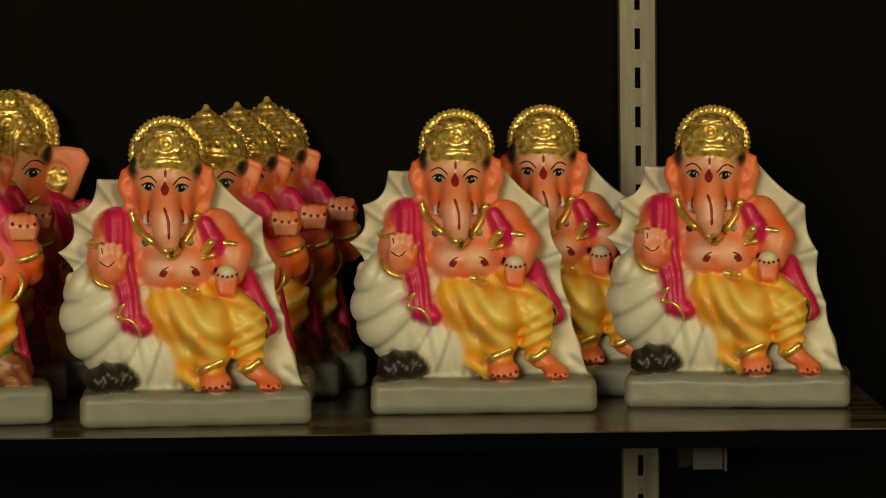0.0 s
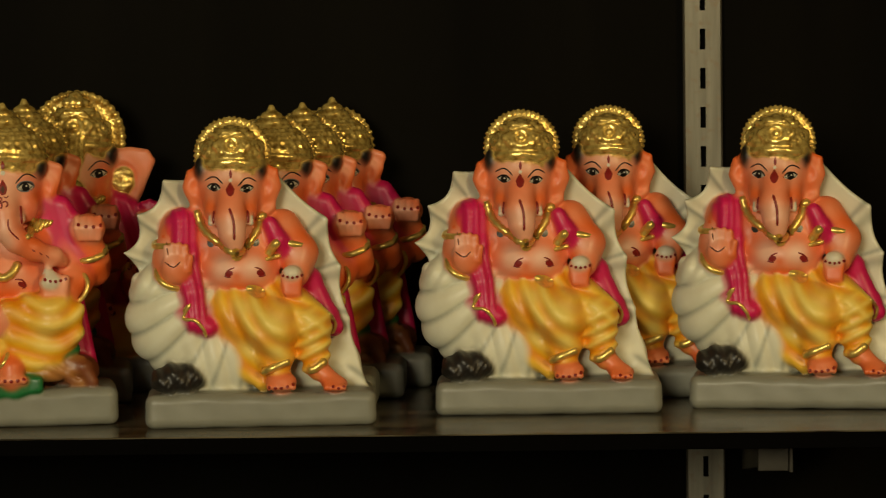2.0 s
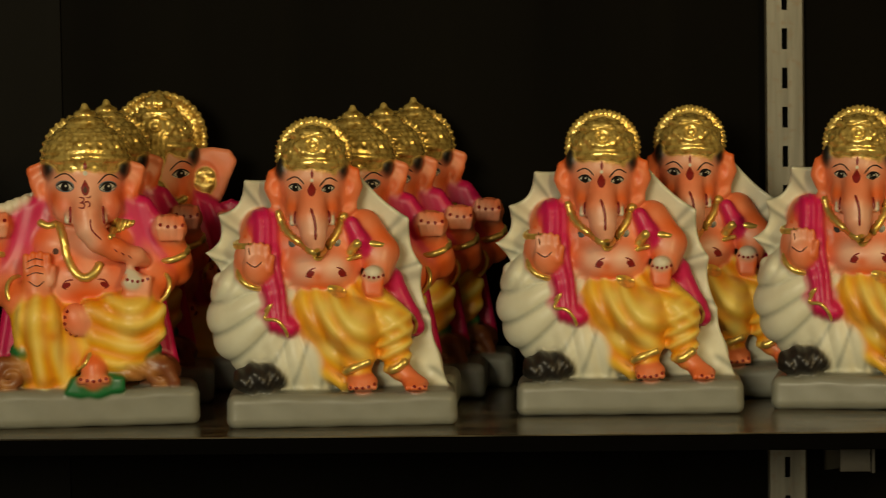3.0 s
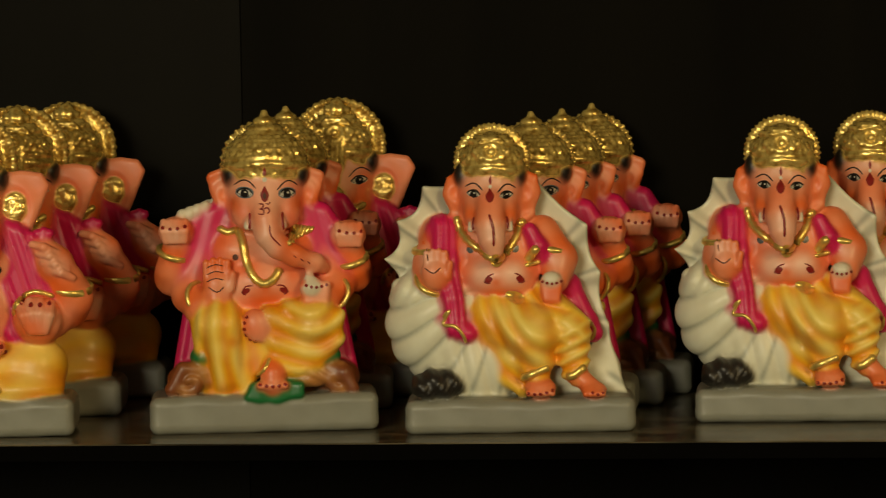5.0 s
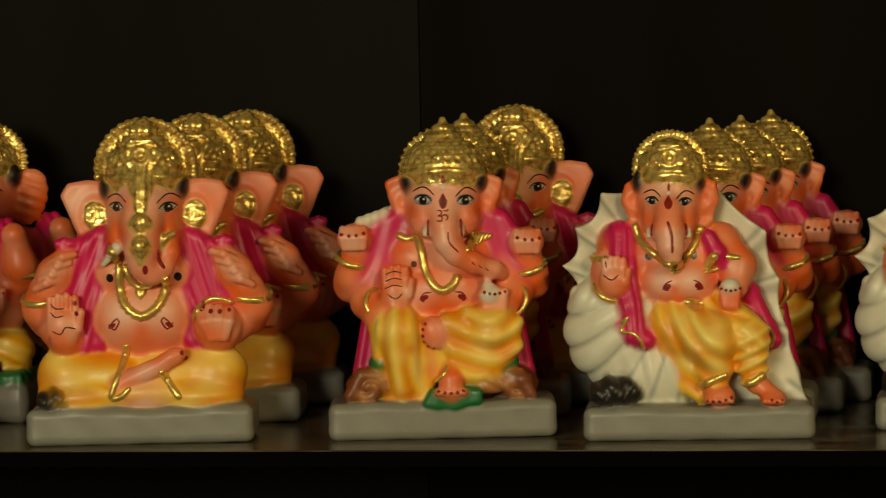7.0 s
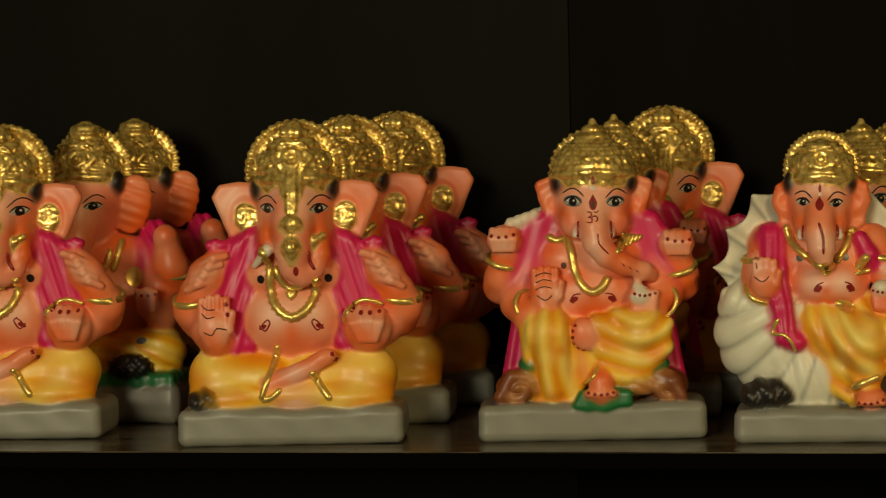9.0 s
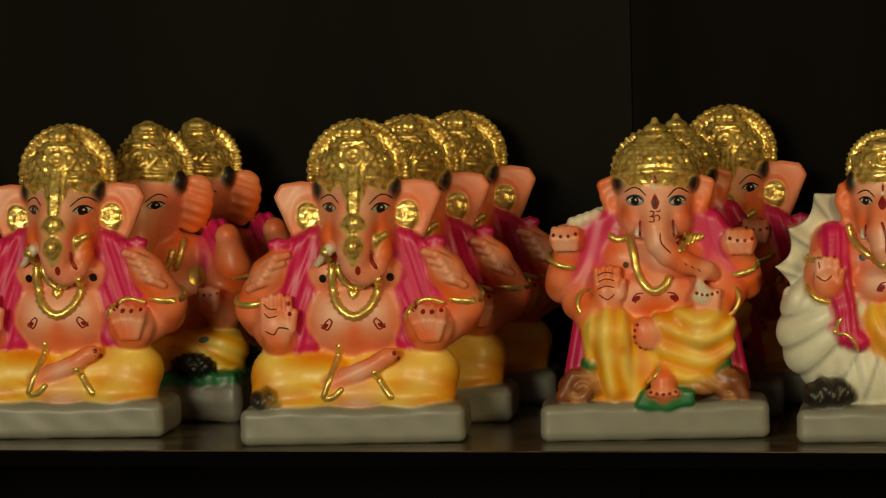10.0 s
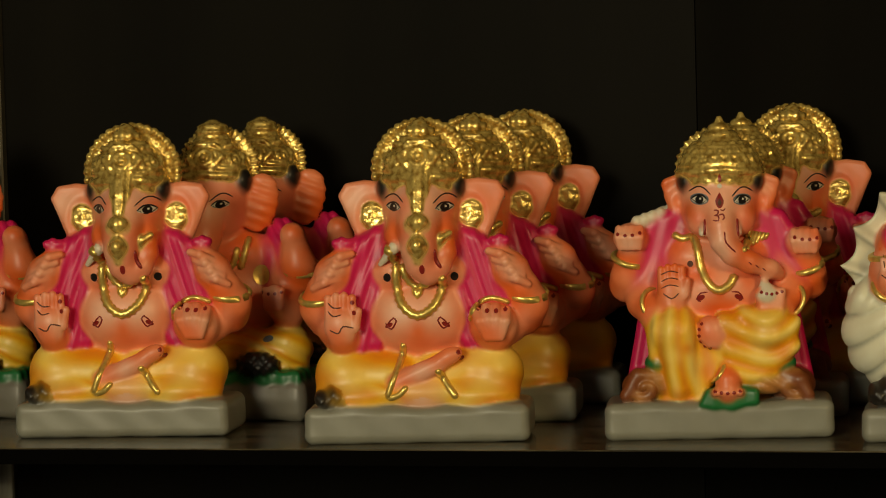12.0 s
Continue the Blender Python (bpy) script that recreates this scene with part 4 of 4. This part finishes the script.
        s.spray(sx * 44 + 1, 80, 7, ORANGE, 0.7)
        s.spray(sx * 12 + 1, 89, 7, PALE, 0.6)
    for x, z, r in ((-30, 66, 7), (-26, 50, 5), (-12, 44, 5), (28, 66, 8), (24, 52, 6)):
        s.spray(x, z, r, PALE_YELLOW, 0.55, 1.3, True)
    for x, z, r in ((-18, 54, 4), (-35, 44, 5), (8, 58, 6), (38, 50, 6), (-6, 40, 5), (0, 74, 14), (-22, 24, 8)):
        s.spray(x, z, r, AMBER, 0.8, 1.0, True)
    s.spray(2, 76, 16, ORANGE, 1.0, 0.5)
    s.spray(-16, 84, 7, PALE, 0.5)
    s.spray(hx, 108, 7, PALE, 0.5)
    s.spray(2, 84, 3, ORANGE, 0.8)
    s.spray(hx, 116, 5, PALE, 0.6, 1.6)
    s.spray(hx, 149, 12, PALE, 0.6)
    s.spray(-10, 96, 8, ORANGE, 0.8)
    s.spray(18, 92, 8, ORANGE, 0.8)
    s.eye(hx - 12.3, 140.5, 4.8, -3, True)
    s.eye(hx + 12.5, 139.8, 4.6, 3, True)
    s.mark((hx - 0.4, 153), 1.1, 2.8, 2, tip=1)
    s.mark((hx - 0.4, 148.2), 1.4, 1.4, 5)
    s.mark((hx - 0.6, 140.0), 2.5, 4.6, 2, tip=0.8)
    s.mark((hx - 0.6, 139.0), 1.2, 2.2, 4, lift=0.4, tip=0.8)
    # the sign on the trunk
    s.stroke([(hx - 4, 134.5), (hx - 1.5, 134), (hx - 2, 132), (hx - 3.5, 131.5), (hx - 1.5, 131), (hx - 1.5, 128.5), (hx - 4.5, 128.7)], 0.5, 2)
    s.stroke([(hx - 1.4, 131.5), (hx + 1, 132.1), (hx + 2, 130.1), (hx + 0.8, 128.9)], 0.5, 2)
    s.stroke([(hx - 0.2, 134.7), (hx + 1.4, 134.1), (hx + 2.6, 135.3)], 0.4, 2)
    for sx in (-1, 1):
        s.stroke([(sx * 9.4 + hx, 129), (sx * 9.4 + hx, 123), (sx * 10 + hx, 119)], 0.9, 2)
    s.stroke([(hx + 2, 122), (hx + 2.6, 116), (hx + 8, 110)], 0.5, 2)
    for x, z in ((19, 104), (23, 102), (27, 100)):
        s.stroke([(x, z), (x + 1.6, z - 1.6)], 0.4, 2)
    s.cord([(-13, 119), (-10.5, 110), (-8.7, 100), (-4.5, 91), (1.4, 87), (7.5, 90), (11, 96)], 2.7, 1, 0.4, 0.06)
    s.cord([(-25, 120), (-19, 117), (-13, 119)], 2.4, 1, 0.0)
    for i in range(6):
        s.cord([(20 + i * 2.2, 121 - i * 0.3), (16 + i * 2.6, 110 + i * 1.2)], 1.5, 1, 0.2, 0.25)
    s.mark((-15, 102.6), 1.8, 1.9, 4)
    for sx in (-1, 1):
        x = sx * 10 + 1.8
        s.mark((x + sx * 1.0, 82.8), 2.6, 1.5, 2, lean=sx * -28)
        s.stroke([(x - sx * 3, 86), (x + sx * 1, 85.6), (x + sx * 3.4, 82), (x + sx * 1, 80.5)], 0.5, 2)
    s.ring((-51, 26, 105), 9.6, 2.0, (18, 16, 0))
    s.ring((53, 26, 99), 9.6, 2.0, (18, -16, 0))
    s.nails((-57, 121), (-44, 121.5), 4, 1.1)
    s.nails((46, 117), (59, 116.5), 4, 1.1)
    s.ring((-36, 15, 79), 9.4, 1.5, (50, 62, 0))
    s.ring((43, 16, 80), 9.4, 1.5, (50, -62, 0))
    s.nails((26, 86), (38, 86), 5, 1.0)
    for i in range(6):
        a = radians(140 + i * 25)
        s.mark((-3.8 + 7.0 * math.cos(a), 62.5 + 9.0 * math.sin(a)), 1.1, 1.1, 2, n=8)
    s.nails((-2, 29), (12.6, 29), 5, 1.1)
    for z in (98, 94, 90):
        s.stroke([(-32, z - 1), (-27, z + 1), (-22, z)], 0.35, 4)
    s.stroke([(-31, 86), (-26, 83), (-22, 86)], 0.4, 4)
    s.cord([(-4, 33), (1, 38), (4, 44)], 1.3, 1, 0.2)
    return s.mesh("knee_statue")


def shell_statue():
    """Reclining against a great white shell, one foot on the plinth."""
    s = Cast()
    plinth(s, 134, 60, 20)
    # scalloped fan of the shell: spikes joined by hollows, ribbed from the middle
    cx, cz = -8.0, 74.0
    tips = [(63, 20), (53, 60), (48.5, 91), (41, 119.5), (9, 149), (-22, 153), (-55.5, 144), (-71, 123.5), (-79, 101), (-72, 82), (-66, 50), (-50, 24)]
    ang = np.array([math.atan2(z - cz, x - cx) for x, z in tips])
    ang = np.where(ang < -1.2, ang + math.tau, ang)
    ang[0] = math.atan2(20 - cz, 63 - cx)
    rad = np.array([math.hypot(x - cx, z - cz) for x, z in tips])

    def fan(x, y, z):
        dx, dz = x - cx, z - cz
        a = np.arctan2(dz, dx)
        a = np.where(a < -1.75, a + math.tau, a)
        rr = np.hypot(dx, dz)
        i = np.clip(np.searchsorted(ang, a) - 1, 0, len(ang) - 2)
        u = np.clip((a - ang[i]) / (ang[i + 1] - ang[i]), 0, 1)
        dip = np.sin(u * math.pi) ** 0.8 * 0.085
        edge = (rad[i] * (1 - u) + rad[i + 1] * u) * (1 - dip)
        rib = 3.6 * np.abs(np.cos(u * math.pi)) ** 5 * np.clip(rr / 60, 0, 1)
        yy = y - (48 - 0.0026 * rr ** 2) + rib
        side = np.abs(yy) - 4.0
        q = np.stack([(rr - edge) * 0.9 + 1.8, side + 1.8], -1)
        return np.sqrt((np.maximum(q, 0) ** 2).sum(-1)) + np.minimum(q.max(-1), 0) - 1.8

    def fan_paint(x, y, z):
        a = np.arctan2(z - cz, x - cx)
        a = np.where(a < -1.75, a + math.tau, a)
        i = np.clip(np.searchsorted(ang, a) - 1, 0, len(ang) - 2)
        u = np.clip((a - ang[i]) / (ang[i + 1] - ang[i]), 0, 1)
        # grey lines beside the ribs: paint and groove shade put into one colour
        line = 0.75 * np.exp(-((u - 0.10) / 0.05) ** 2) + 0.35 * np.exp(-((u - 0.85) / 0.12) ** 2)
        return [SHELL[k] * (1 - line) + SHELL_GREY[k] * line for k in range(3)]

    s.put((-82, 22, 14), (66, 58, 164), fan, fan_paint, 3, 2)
    # the coil low at one side, with wide ribs, and the shell under the seat
    coil = lambda x, y, z: 1.6 - 2.8 * np.abs(np.sin((np.arctan2(z - 100, x + 2) * 15 + 0.03 * y))) ** 0.7
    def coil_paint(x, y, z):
        # shade between the coil's ribs, put into the colour as painted grey
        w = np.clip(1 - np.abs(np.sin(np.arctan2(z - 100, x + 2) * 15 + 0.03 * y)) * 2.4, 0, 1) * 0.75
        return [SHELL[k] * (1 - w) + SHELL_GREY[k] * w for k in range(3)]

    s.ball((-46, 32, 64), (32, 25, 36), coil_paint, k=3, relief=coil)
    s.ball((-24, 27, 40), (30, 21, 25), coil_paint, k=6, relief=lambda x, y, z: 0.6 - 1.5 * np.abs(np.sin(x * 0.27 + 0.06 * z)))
    s.ball((-60, 26, 80), (15, 15, 11), SHELL, k=3, turn=(0, 24, 0), relief=lambda x, y, z: 0.8 - 1.8 * np.abs(np.sin(x * 0.33 - z * 0.2)))
    s.ball((20, 36, 34), (38, 14, 18), SHELL, k=6)
    # shawl
    s.chain([(-44, 22, 118, 9), (-42, 14, 100, 7), (-39, 10, 78, 6.5), (-36, 9, 62, 7)], PINK, k=3, kc=2.5, relief=folds(1, 0.1, 5, 0.6))
    s.limb((-44, 10, 66), (-30, 7, 58), 4, 5, PINK, k=3, kc=2.5)
    s.chain([(7, 14, 118, 4), (12, 13, 108, 4.5), (30, 28, 84, 6), (40, 28, 62, 6), (43, 26, 56, 6)], PINK, k=3, kc=2.5)
    # body
    s.ball((-15, 30, 104), (33, 20, 22), blush(SKIN, ORANGE, 0.12, 0.35), k=6, kc=4)
    s.ball((-11, 22, 91), (23, 19, 15), blush(PEACH, ORANGE, 0.09, 0.12), k=5, kc=6)
    s.chain([(-46, 28, 115, 11), (-51, 22, 98, 10), (-52, 17, 87, 8), (-49, 9, 94, 7)], blush(SKIN, ORANGE, 0.15, 0.4), k=4, kc=2)
    palm(s, -47.5, 6, 93, blush(SKIN, ORANGE, 0.2, 0.3), True, 1.1, 1)
    s.chain([(14, 27, 115, 10.5), (24, 22, 100, 10), (22, 14, 88, 7.5)], blush(SKIN, ORANGE, 0.15, 0.35), k=4, kc=2)
    palm(s, 19, 8, 83, blush(SKIN, ORANGE, 0.2, 0.35), False, 0.9)
    s.ball((19, 6.5, 89), (5.8, 5.5, 4.6), IVORY, k=1.5)
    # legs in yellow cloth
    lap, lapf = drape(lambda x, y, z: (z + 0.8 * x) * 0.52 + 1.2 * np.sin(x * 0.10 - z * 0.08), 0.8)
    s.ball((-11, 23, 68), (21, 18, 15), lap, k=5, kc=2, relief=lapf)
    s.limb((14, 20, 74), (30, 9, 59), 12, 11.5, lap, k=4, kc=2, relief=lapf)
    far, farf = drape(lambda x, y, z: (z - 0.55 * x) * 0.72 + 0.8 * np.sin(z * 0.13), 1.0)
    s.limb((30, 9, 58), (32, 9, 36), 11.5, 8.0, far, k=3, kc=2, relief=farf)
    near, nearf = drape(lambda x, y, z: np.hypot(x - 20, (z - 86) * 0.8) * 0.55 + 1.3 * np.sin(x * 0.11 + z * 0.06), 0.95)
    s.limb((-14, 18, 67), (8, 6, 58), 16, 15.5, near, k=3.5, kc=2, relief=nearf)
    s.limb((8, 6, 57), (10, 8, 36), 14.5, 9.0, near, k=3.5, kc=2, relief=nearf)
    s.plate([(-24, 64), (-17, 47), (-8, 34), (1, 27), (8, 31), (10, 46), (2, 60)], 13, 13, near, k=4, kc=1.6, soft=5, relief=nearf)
    s.limb((18, 18, 60), (21, 14, 44), 7, 6, AMBER, k=2.5, kc=2)
    foot(s, 12, 4, 26, 9, 6, blush(SKIN, ORANGE, 0.15, 0.35))
    s.limb((33, 8, 33), (44, 3, 25), 6, 4.5, blush(SKIN, ORANGE, 0.15, 0.3), k=2.5)
    foot(s, 43, 4, 24.5, 7, 4, blush(SKIN, ORANGE, 0.15, 0.3), -30)
    # head
    hx = -15.5
    for sx in (-1, 1):
        ear = [(sx * a + hx + 0.8, b) for a, b in ((13, 146), (19, 149.5), (24.5, 147), (26.5, 139), (22, 128), (16, 122), (12, 127))]
        s.plate(ear, 22, 7, blush(SKIN, ORANGE, 0.13, 0.45), soft=3.0, relief=lambda a, b, c: 0.8 * np.cos(np.hypot(a - hx - sx * 19, c - 139) * 0.6))
        s.ball((sx * 16.5 + hx, 19, 150), (4.2, 7, 7), COAL, k=2, kc=2)
    s.ball((hx, 22, 138), (18.5, 18, 24), blush(PEACH, BLUSH, 0.10, 0.2), k=4, kc=3)
    for sx in (-1, 1):
        s.ball((sx * 9 + hx, 10, 126), (6.5, 6, 8), blush(PEACH, ORANGE, 0.3, 0.45), k=5, kc=7)
        s.limb((sx * 11 + hx, 5, 124), (sx * 11.5 + hx, 2.5, 119), 1.7, 1.8, IVORY, k=0.8)
    s.chain([(hx, 6, 134, 8.5), (hx, 0, 122, 8.4), (hx + 0.8, -3, 113, 7.2), (hx + 2, -3, 107, 5.2)], blush(PEACH, ORANGE, 0.12, 0.2), k=3.5, kc=4)
    crown(s, hx + 1, 24, 152, 18.6, 23, halo=22.6, halo_z=157, teeth=46)
    rat(s, -48, 10, 28, 1.2)
    s.close()
    for sx in (-1, 1):
        s.spray(sx * 22 - 16, 113, 7)
        s.spray(sx * 13 - 14, 101, 6, ORANGE, 0.6, 0.6)
        s.spray(sx * 11 + hx, 127, 6, ORANGE, 0.9)
        s.spray(sx * 18 + hx, 134, 6, ORANGE, 0.8, 1.4)
        s.spray(sx * 9 - 12, 92, 7, PALE, 0.7)
    for x, z, r in ((8, 62, 10), (-10, 70, 7), (10, 44, 6), (28, 62, 7), (31, 46, 5), (-6, 46, 5)):
        s.spray(x, z, r, PALE_YELLOW, 0.8, 0.9, True)
    for x, z, r in ((19, 56, 4), (20, 44, 4), (-18, 62, 7), (-14, 52, 6), (0, 50, 5), (4, 36, 6), (14, 76, 7), (31, 38, 5)):
        s.spray(x, z, r, AMBER, 0.6, 1.2, True)
    s.spray(-12, 80, 14, ORANGE, 1.0, 0.5)
    s.spray(-34, 96, 7, ORANGE, 0.9, 1.6)
    s.spray(8, 96, 6, ORANGE, 0.9, 1.4)
    s.spray(hx + 1, 117, 5, PALE, 0.7)
    s.spray(hx, 148, 9, PALE, 0.5)
    s.spray(-52, 116, 6, ORANGE, 0.7)
    s.spray(-54, 106, 6, PALE, 0.6)
    s.spray(22, 100, 6, PALE, 0.6)
    s.spray(-26, 114, 6, PALE, 0.5)
    s.spray(-2, 114, 6, PALE, 0.5)
    s.spray(-20, 93, 6, PALE, 0.7)
    s.spray(-2, 93, 6, PALE, 0.7)
    s.spray(-52, 100, 6, PALE, 0.5)
    s.spray(22, 112, 6, ORANGE, 0.6)
    s.spray(-13, 88, 3, ORANGE, 0.7)
    s.eye(hx - 9.6, 139.4, 3.9, -3)
    s.eye(hx + 9.4, 138.4, 3.9, 3)
    s.mark((hx + 0.3, 147.5), 0.9, 2.8, 2, tip=1)
    s.mark((hx + 0.2, 143.6), 1.0, 1.0, 5)
    s.mark((hx, 138.6), 2.5, 4.0, 2, tip=0.7)
    s.stroke([(hx - 0.5, 128), (hx + 1.8, 120), (hx + 2, 110)], 0.8, 2)
    for sx in (-1, 1):
        s.stroke([(sx * 9.5 + hx, 126), (sx * 10 + hx, 119)], 0.9, 2)
        x = sx * 8 - 8
        s.mark((x + sx * 1, 89.5), 2.3, 1.7, 2, lean=sx * -28)
        s.stroke([(x - sx * 2, 93), (x + sx * 1.5, 91.5), (x + sx * 3.5, 88), (x, 87.5)], 0.5, 2)
    for x in (-27.5, -1.5):
        s.mark((x, 107), 2.2, 2.4, 3)
    s.cord([(-35.5, 126), (-33, 117), (-27, 110), (-19, 105), (-12.5, 102), (-7, 105), (-1, 113), (1, 120)], 2.5, 1, 0.4, 0.14)
    s.mark((-12.5, 101), 3.6, 4.2, 1, lift=2.0)
    s.cord([(-1, 121), (5, 122)], 3.0, 1, 0.2)
    s.cord([(5, 99), (9, 105), (12, 108)], 2.8, 1, 0.0)
    s.cord([(4, 97), (13, 99)], 1.6, 1, 0.2)
    s.ring((-49, 25, 107), 11.6, 2.3, (8, -8, 0))
    s.ring((20, 24, 107), 11.2, 2.3, (8, 12, 0))
    s.ring((-51, 15, 87), 9.0, 1.9, (30, 30, 0))
    s.mark((-2, 79), 6.0, 3.2, 1, lean=-24, lift=0.9)
    s.cord([(-44, 68), (-40, 72), (-44, 64), (-37, 63), (-32, 57), (-31, 53)], 1.1, 1, 0.2)
    s.cord([(40, 66), (44, 58), (42, 52)], 1.1, 1, 0.2)
    s.cord([(1, 32), (8, 35), (17, 39)], 2.6, 1, 0.0)
    s.cord([(27, 33), (32, 34), (38, 39)], 2.6, 1, 0.0)
    s.nails((14, 88), (25, 88), 5, 0.9)
    s.nails((5, 24), (19, 25.5), 5, 1.0)
    s.nails((42, 24), (48, 24), 3, 0.9)
    s.stroke([(-53, 108), (-52, 101)], 0.35, 4)
    s.stroke([(-54, 97), (-49, 94), (-45, 97)], 0.4, 4)
    return s.mesh("shell_statue")


def garden_statue():
    """Seated cross-legged on a mound of green, with folded ears and a round knob on the crown."""
    s = Cast()
    s.slab((-62, 2, 0), (62, 56, 26), 6.0, (0.16, 0.15, 0.12), relief=lambda x, y, z: 0.4 * np.sin(z * 0.35) + 0.5 * np.sin(x * 0.2))
    s.slab((-59, 3, 22), (59, 54, 32), 4.0, GREEN, k=2, kc=1.2, relief=lambda x, y, z: 0.6 * np.sin(x * 0.5) * np.sin(y * 0.6) + 0.5 * np.sin(x * 0.17))
    for sx in (-1, 1):
        s.ball((sx * 40, 36, 96), (14, 14, 32), PINK, k=4, relief=folds(sx * 0.9, 0.25, 9, 0.9))
    s.ball((0, 36, 78), (38, 22, 34), blush(PEACH, ORANGE, 0.09, 0.35), k=6)
    s.ball((0, 33, 104), (33, 19, 20), blush(SKIN, ORANGE, 0.12, 0.4), k=8, kc=6)
    for sx in (-1, 1):
        s.limb((sx * 44, 26, 44), (sx * 8, 20, 40), 16.5, 13, cloth(10, 0.25 * sx, 1.0), k=5, kc=2, relief=folds(0.2 * sx, 1, 9, 0.6))
        s.chain([(sx * 38, 36, 106, 11), (sx * 54, 32, 92, 11), (sx * 54, 24, 98, 10), (sx * 52, 20, 116, 8)], blush(SKIN, ORANGE, 0.15, 0.45), k=5, kc=3)
        s.ball((sx * 52, 17, 118), (7, 6, 7), blush(PEACH, ORANGE, 0.2, 0.4), k=3)
        s.chain([(sx * 40, 32, 98, 10), (sx * 46, 24, 68, 10), (sx * 42, 14, 74, 9)], blush(SKIN, ORANGE, 0.15, 0.35), k=4, kc=2)
        palm(s, sx * 42, 9, 78, blush(PEACH, ORANGE, 0.2, 0.35), sx < 0, 1.05, 1)
    s.ball((30, 6, 36), (14, 8, 8), COAL, k=2, kc=2, relief=lambda x, y, z: 0.9 * np.sin(x * 1.1) * np.sin(z))
    for sx in (-1, 1):
        s.ball((sx * 30 - 2, 28, 138), (12, 5, 19), blush(SKIN, ORANGE, 0.13, 0.55), k=3, turn=(0, sx * 14, sx * 22), relief=lambda x, y, z: 0.4 * np.sin((z + 0.4 * np.abs(x)) * 0.9))
        s.ball((sx * 21 - 2, 22, 152), (5.5, 8, 8), COAL, k=2, kc=2)
    s.ball((-2, 25, 139), (23.5, 23, 28), blush(PEACH, BLUSH, 0.10, 0.4), k=4, kc=3)
    s.chain([(-2, 6, 134, 13), (-2, 0, 118, 11.5), (-4, -1, 104, 9), (-12, 1, 95, 7.5), (-18, 3, 95, 6)], blush(PEACH, ORANGE, 0.12, 0.35), k=5, kc=5)
    crown(s, -2, 27, 155, 22.5, 26, halo=27, halo_z=160, teeth=40)
    s.ball((-2, 28, 183), (11, 11, 8), GILT, k=2, gilt=1.0, relief=lambda x, y, z: 0.5 * np.sin(z * 1.6))
    s.close()
    s.eye(-14, 138, 4.4, -3)
    s.eye(10, 138, 4.4, 3)
    s.mark((-2, 146), 1.4, 3.6, 2, tip=0.9)
    s.cord([(-20, 112), (-16, 98), (-2, 88), (12, 98), (16, 110)], 2.3, 1, 0.4, 0.15)
    s.cord([(22, 116), (20, 104), (17, 96)], 2.4, 1, 0.4, 0.15)
    for sx in (-1, 1):
        s.ring((sx * 54, 28, 96), 11.8, 2.0, (22, sx * 8, 0))
        s.mark((sx * 30, 92), 5.5, 6.5, 1, lift=0.8)
    s.mark((36, 52), 3.4, 2.0, 6, lean=10)
    s.nails((35, 82), (48, 82), 4, 1.1)
    return s.mesh("garden_statue")


def stand(name, mesh, x, y, turn, label, group, size=1.0):
    """Put a statue on the shelf: x of its middle, y of the front of its plinth."""
    ob = new(name, mesh)
    ob.matrix_world = pose(x, y, SHELF_Z, 0, 0, turn) @ Matrix.Diagonal((size, size, size, 1))
    return tagged(ob, label, "statue", group=group)


CROSS = cross_legged_statue()
KNEE = knee_statue()
SHELLY = shell_statue()
GARDEN = garden_statue()

CROSS_LABEL = "painted plaster elephant statue seated cross-legged"
KNEE_LABEL = "painted plaster elephant statue with draped yellow knees"
SHELL_LABEL = "painted plaster elephant statue on white shell"
GARDEN_LABEL = "painted plaster elephant statue on a green mound"
for x, y, turn, note in ((-0.6705, 1.853, 6, ", near the shelf end"), (-0.4770, 1.828, 9, ", at the shelf front"), (-0.4700, 1.930, 7, ", in a row"), (-0.4610, 2.030, 6, ", against the back"), (-0.2855, 2.030, 3, ", against the back")):
    stand("cross_legged_statue", CROSS, x, y, turn, CROSS_LABEL + note, "cross-legged statues")
for x, y, turn, note, size in ((-0.3005, 1.8514, 9, ", at the shelf front", 1.0), (-0.3060, 1.962, 6, ", in second row", 1.0), (-0.1520, 1.918, 0, ", in a row", 0.975), (-0.1373, 1.979, 0, ", in a row", 0.975), (-0.1223, 2.040, 0, ", against the back", 0.985)):
    stand("knee_statue", KNEE, x, y, turn, KNEE_LABEL + note, "robed statues", size)
for x, y, turn, note, size in ((-0.1497, 1.8414, 4, ", at the shelf front", 0.995), (0.0165, 1.8874, 0, ", in the middle", 1.0), (0.1664, 1.9015, -7, ", beside the upright", 1.0), (0.0705, 1.967, 0, ", in second row", 1.0)):
    stand("shell_statue", SHELLY, x, y, turn, SHELL_LABEL + note, "shell statues", size)
for x, y, turn in ((-0.6400, 1.937, 0), (-0.6290, 2.007, 0), (-0.833, 1.95, 0)):
    stand("garden_statue", GARDEN, x, y, turn, GARDEN_LABEL, "mound statues")
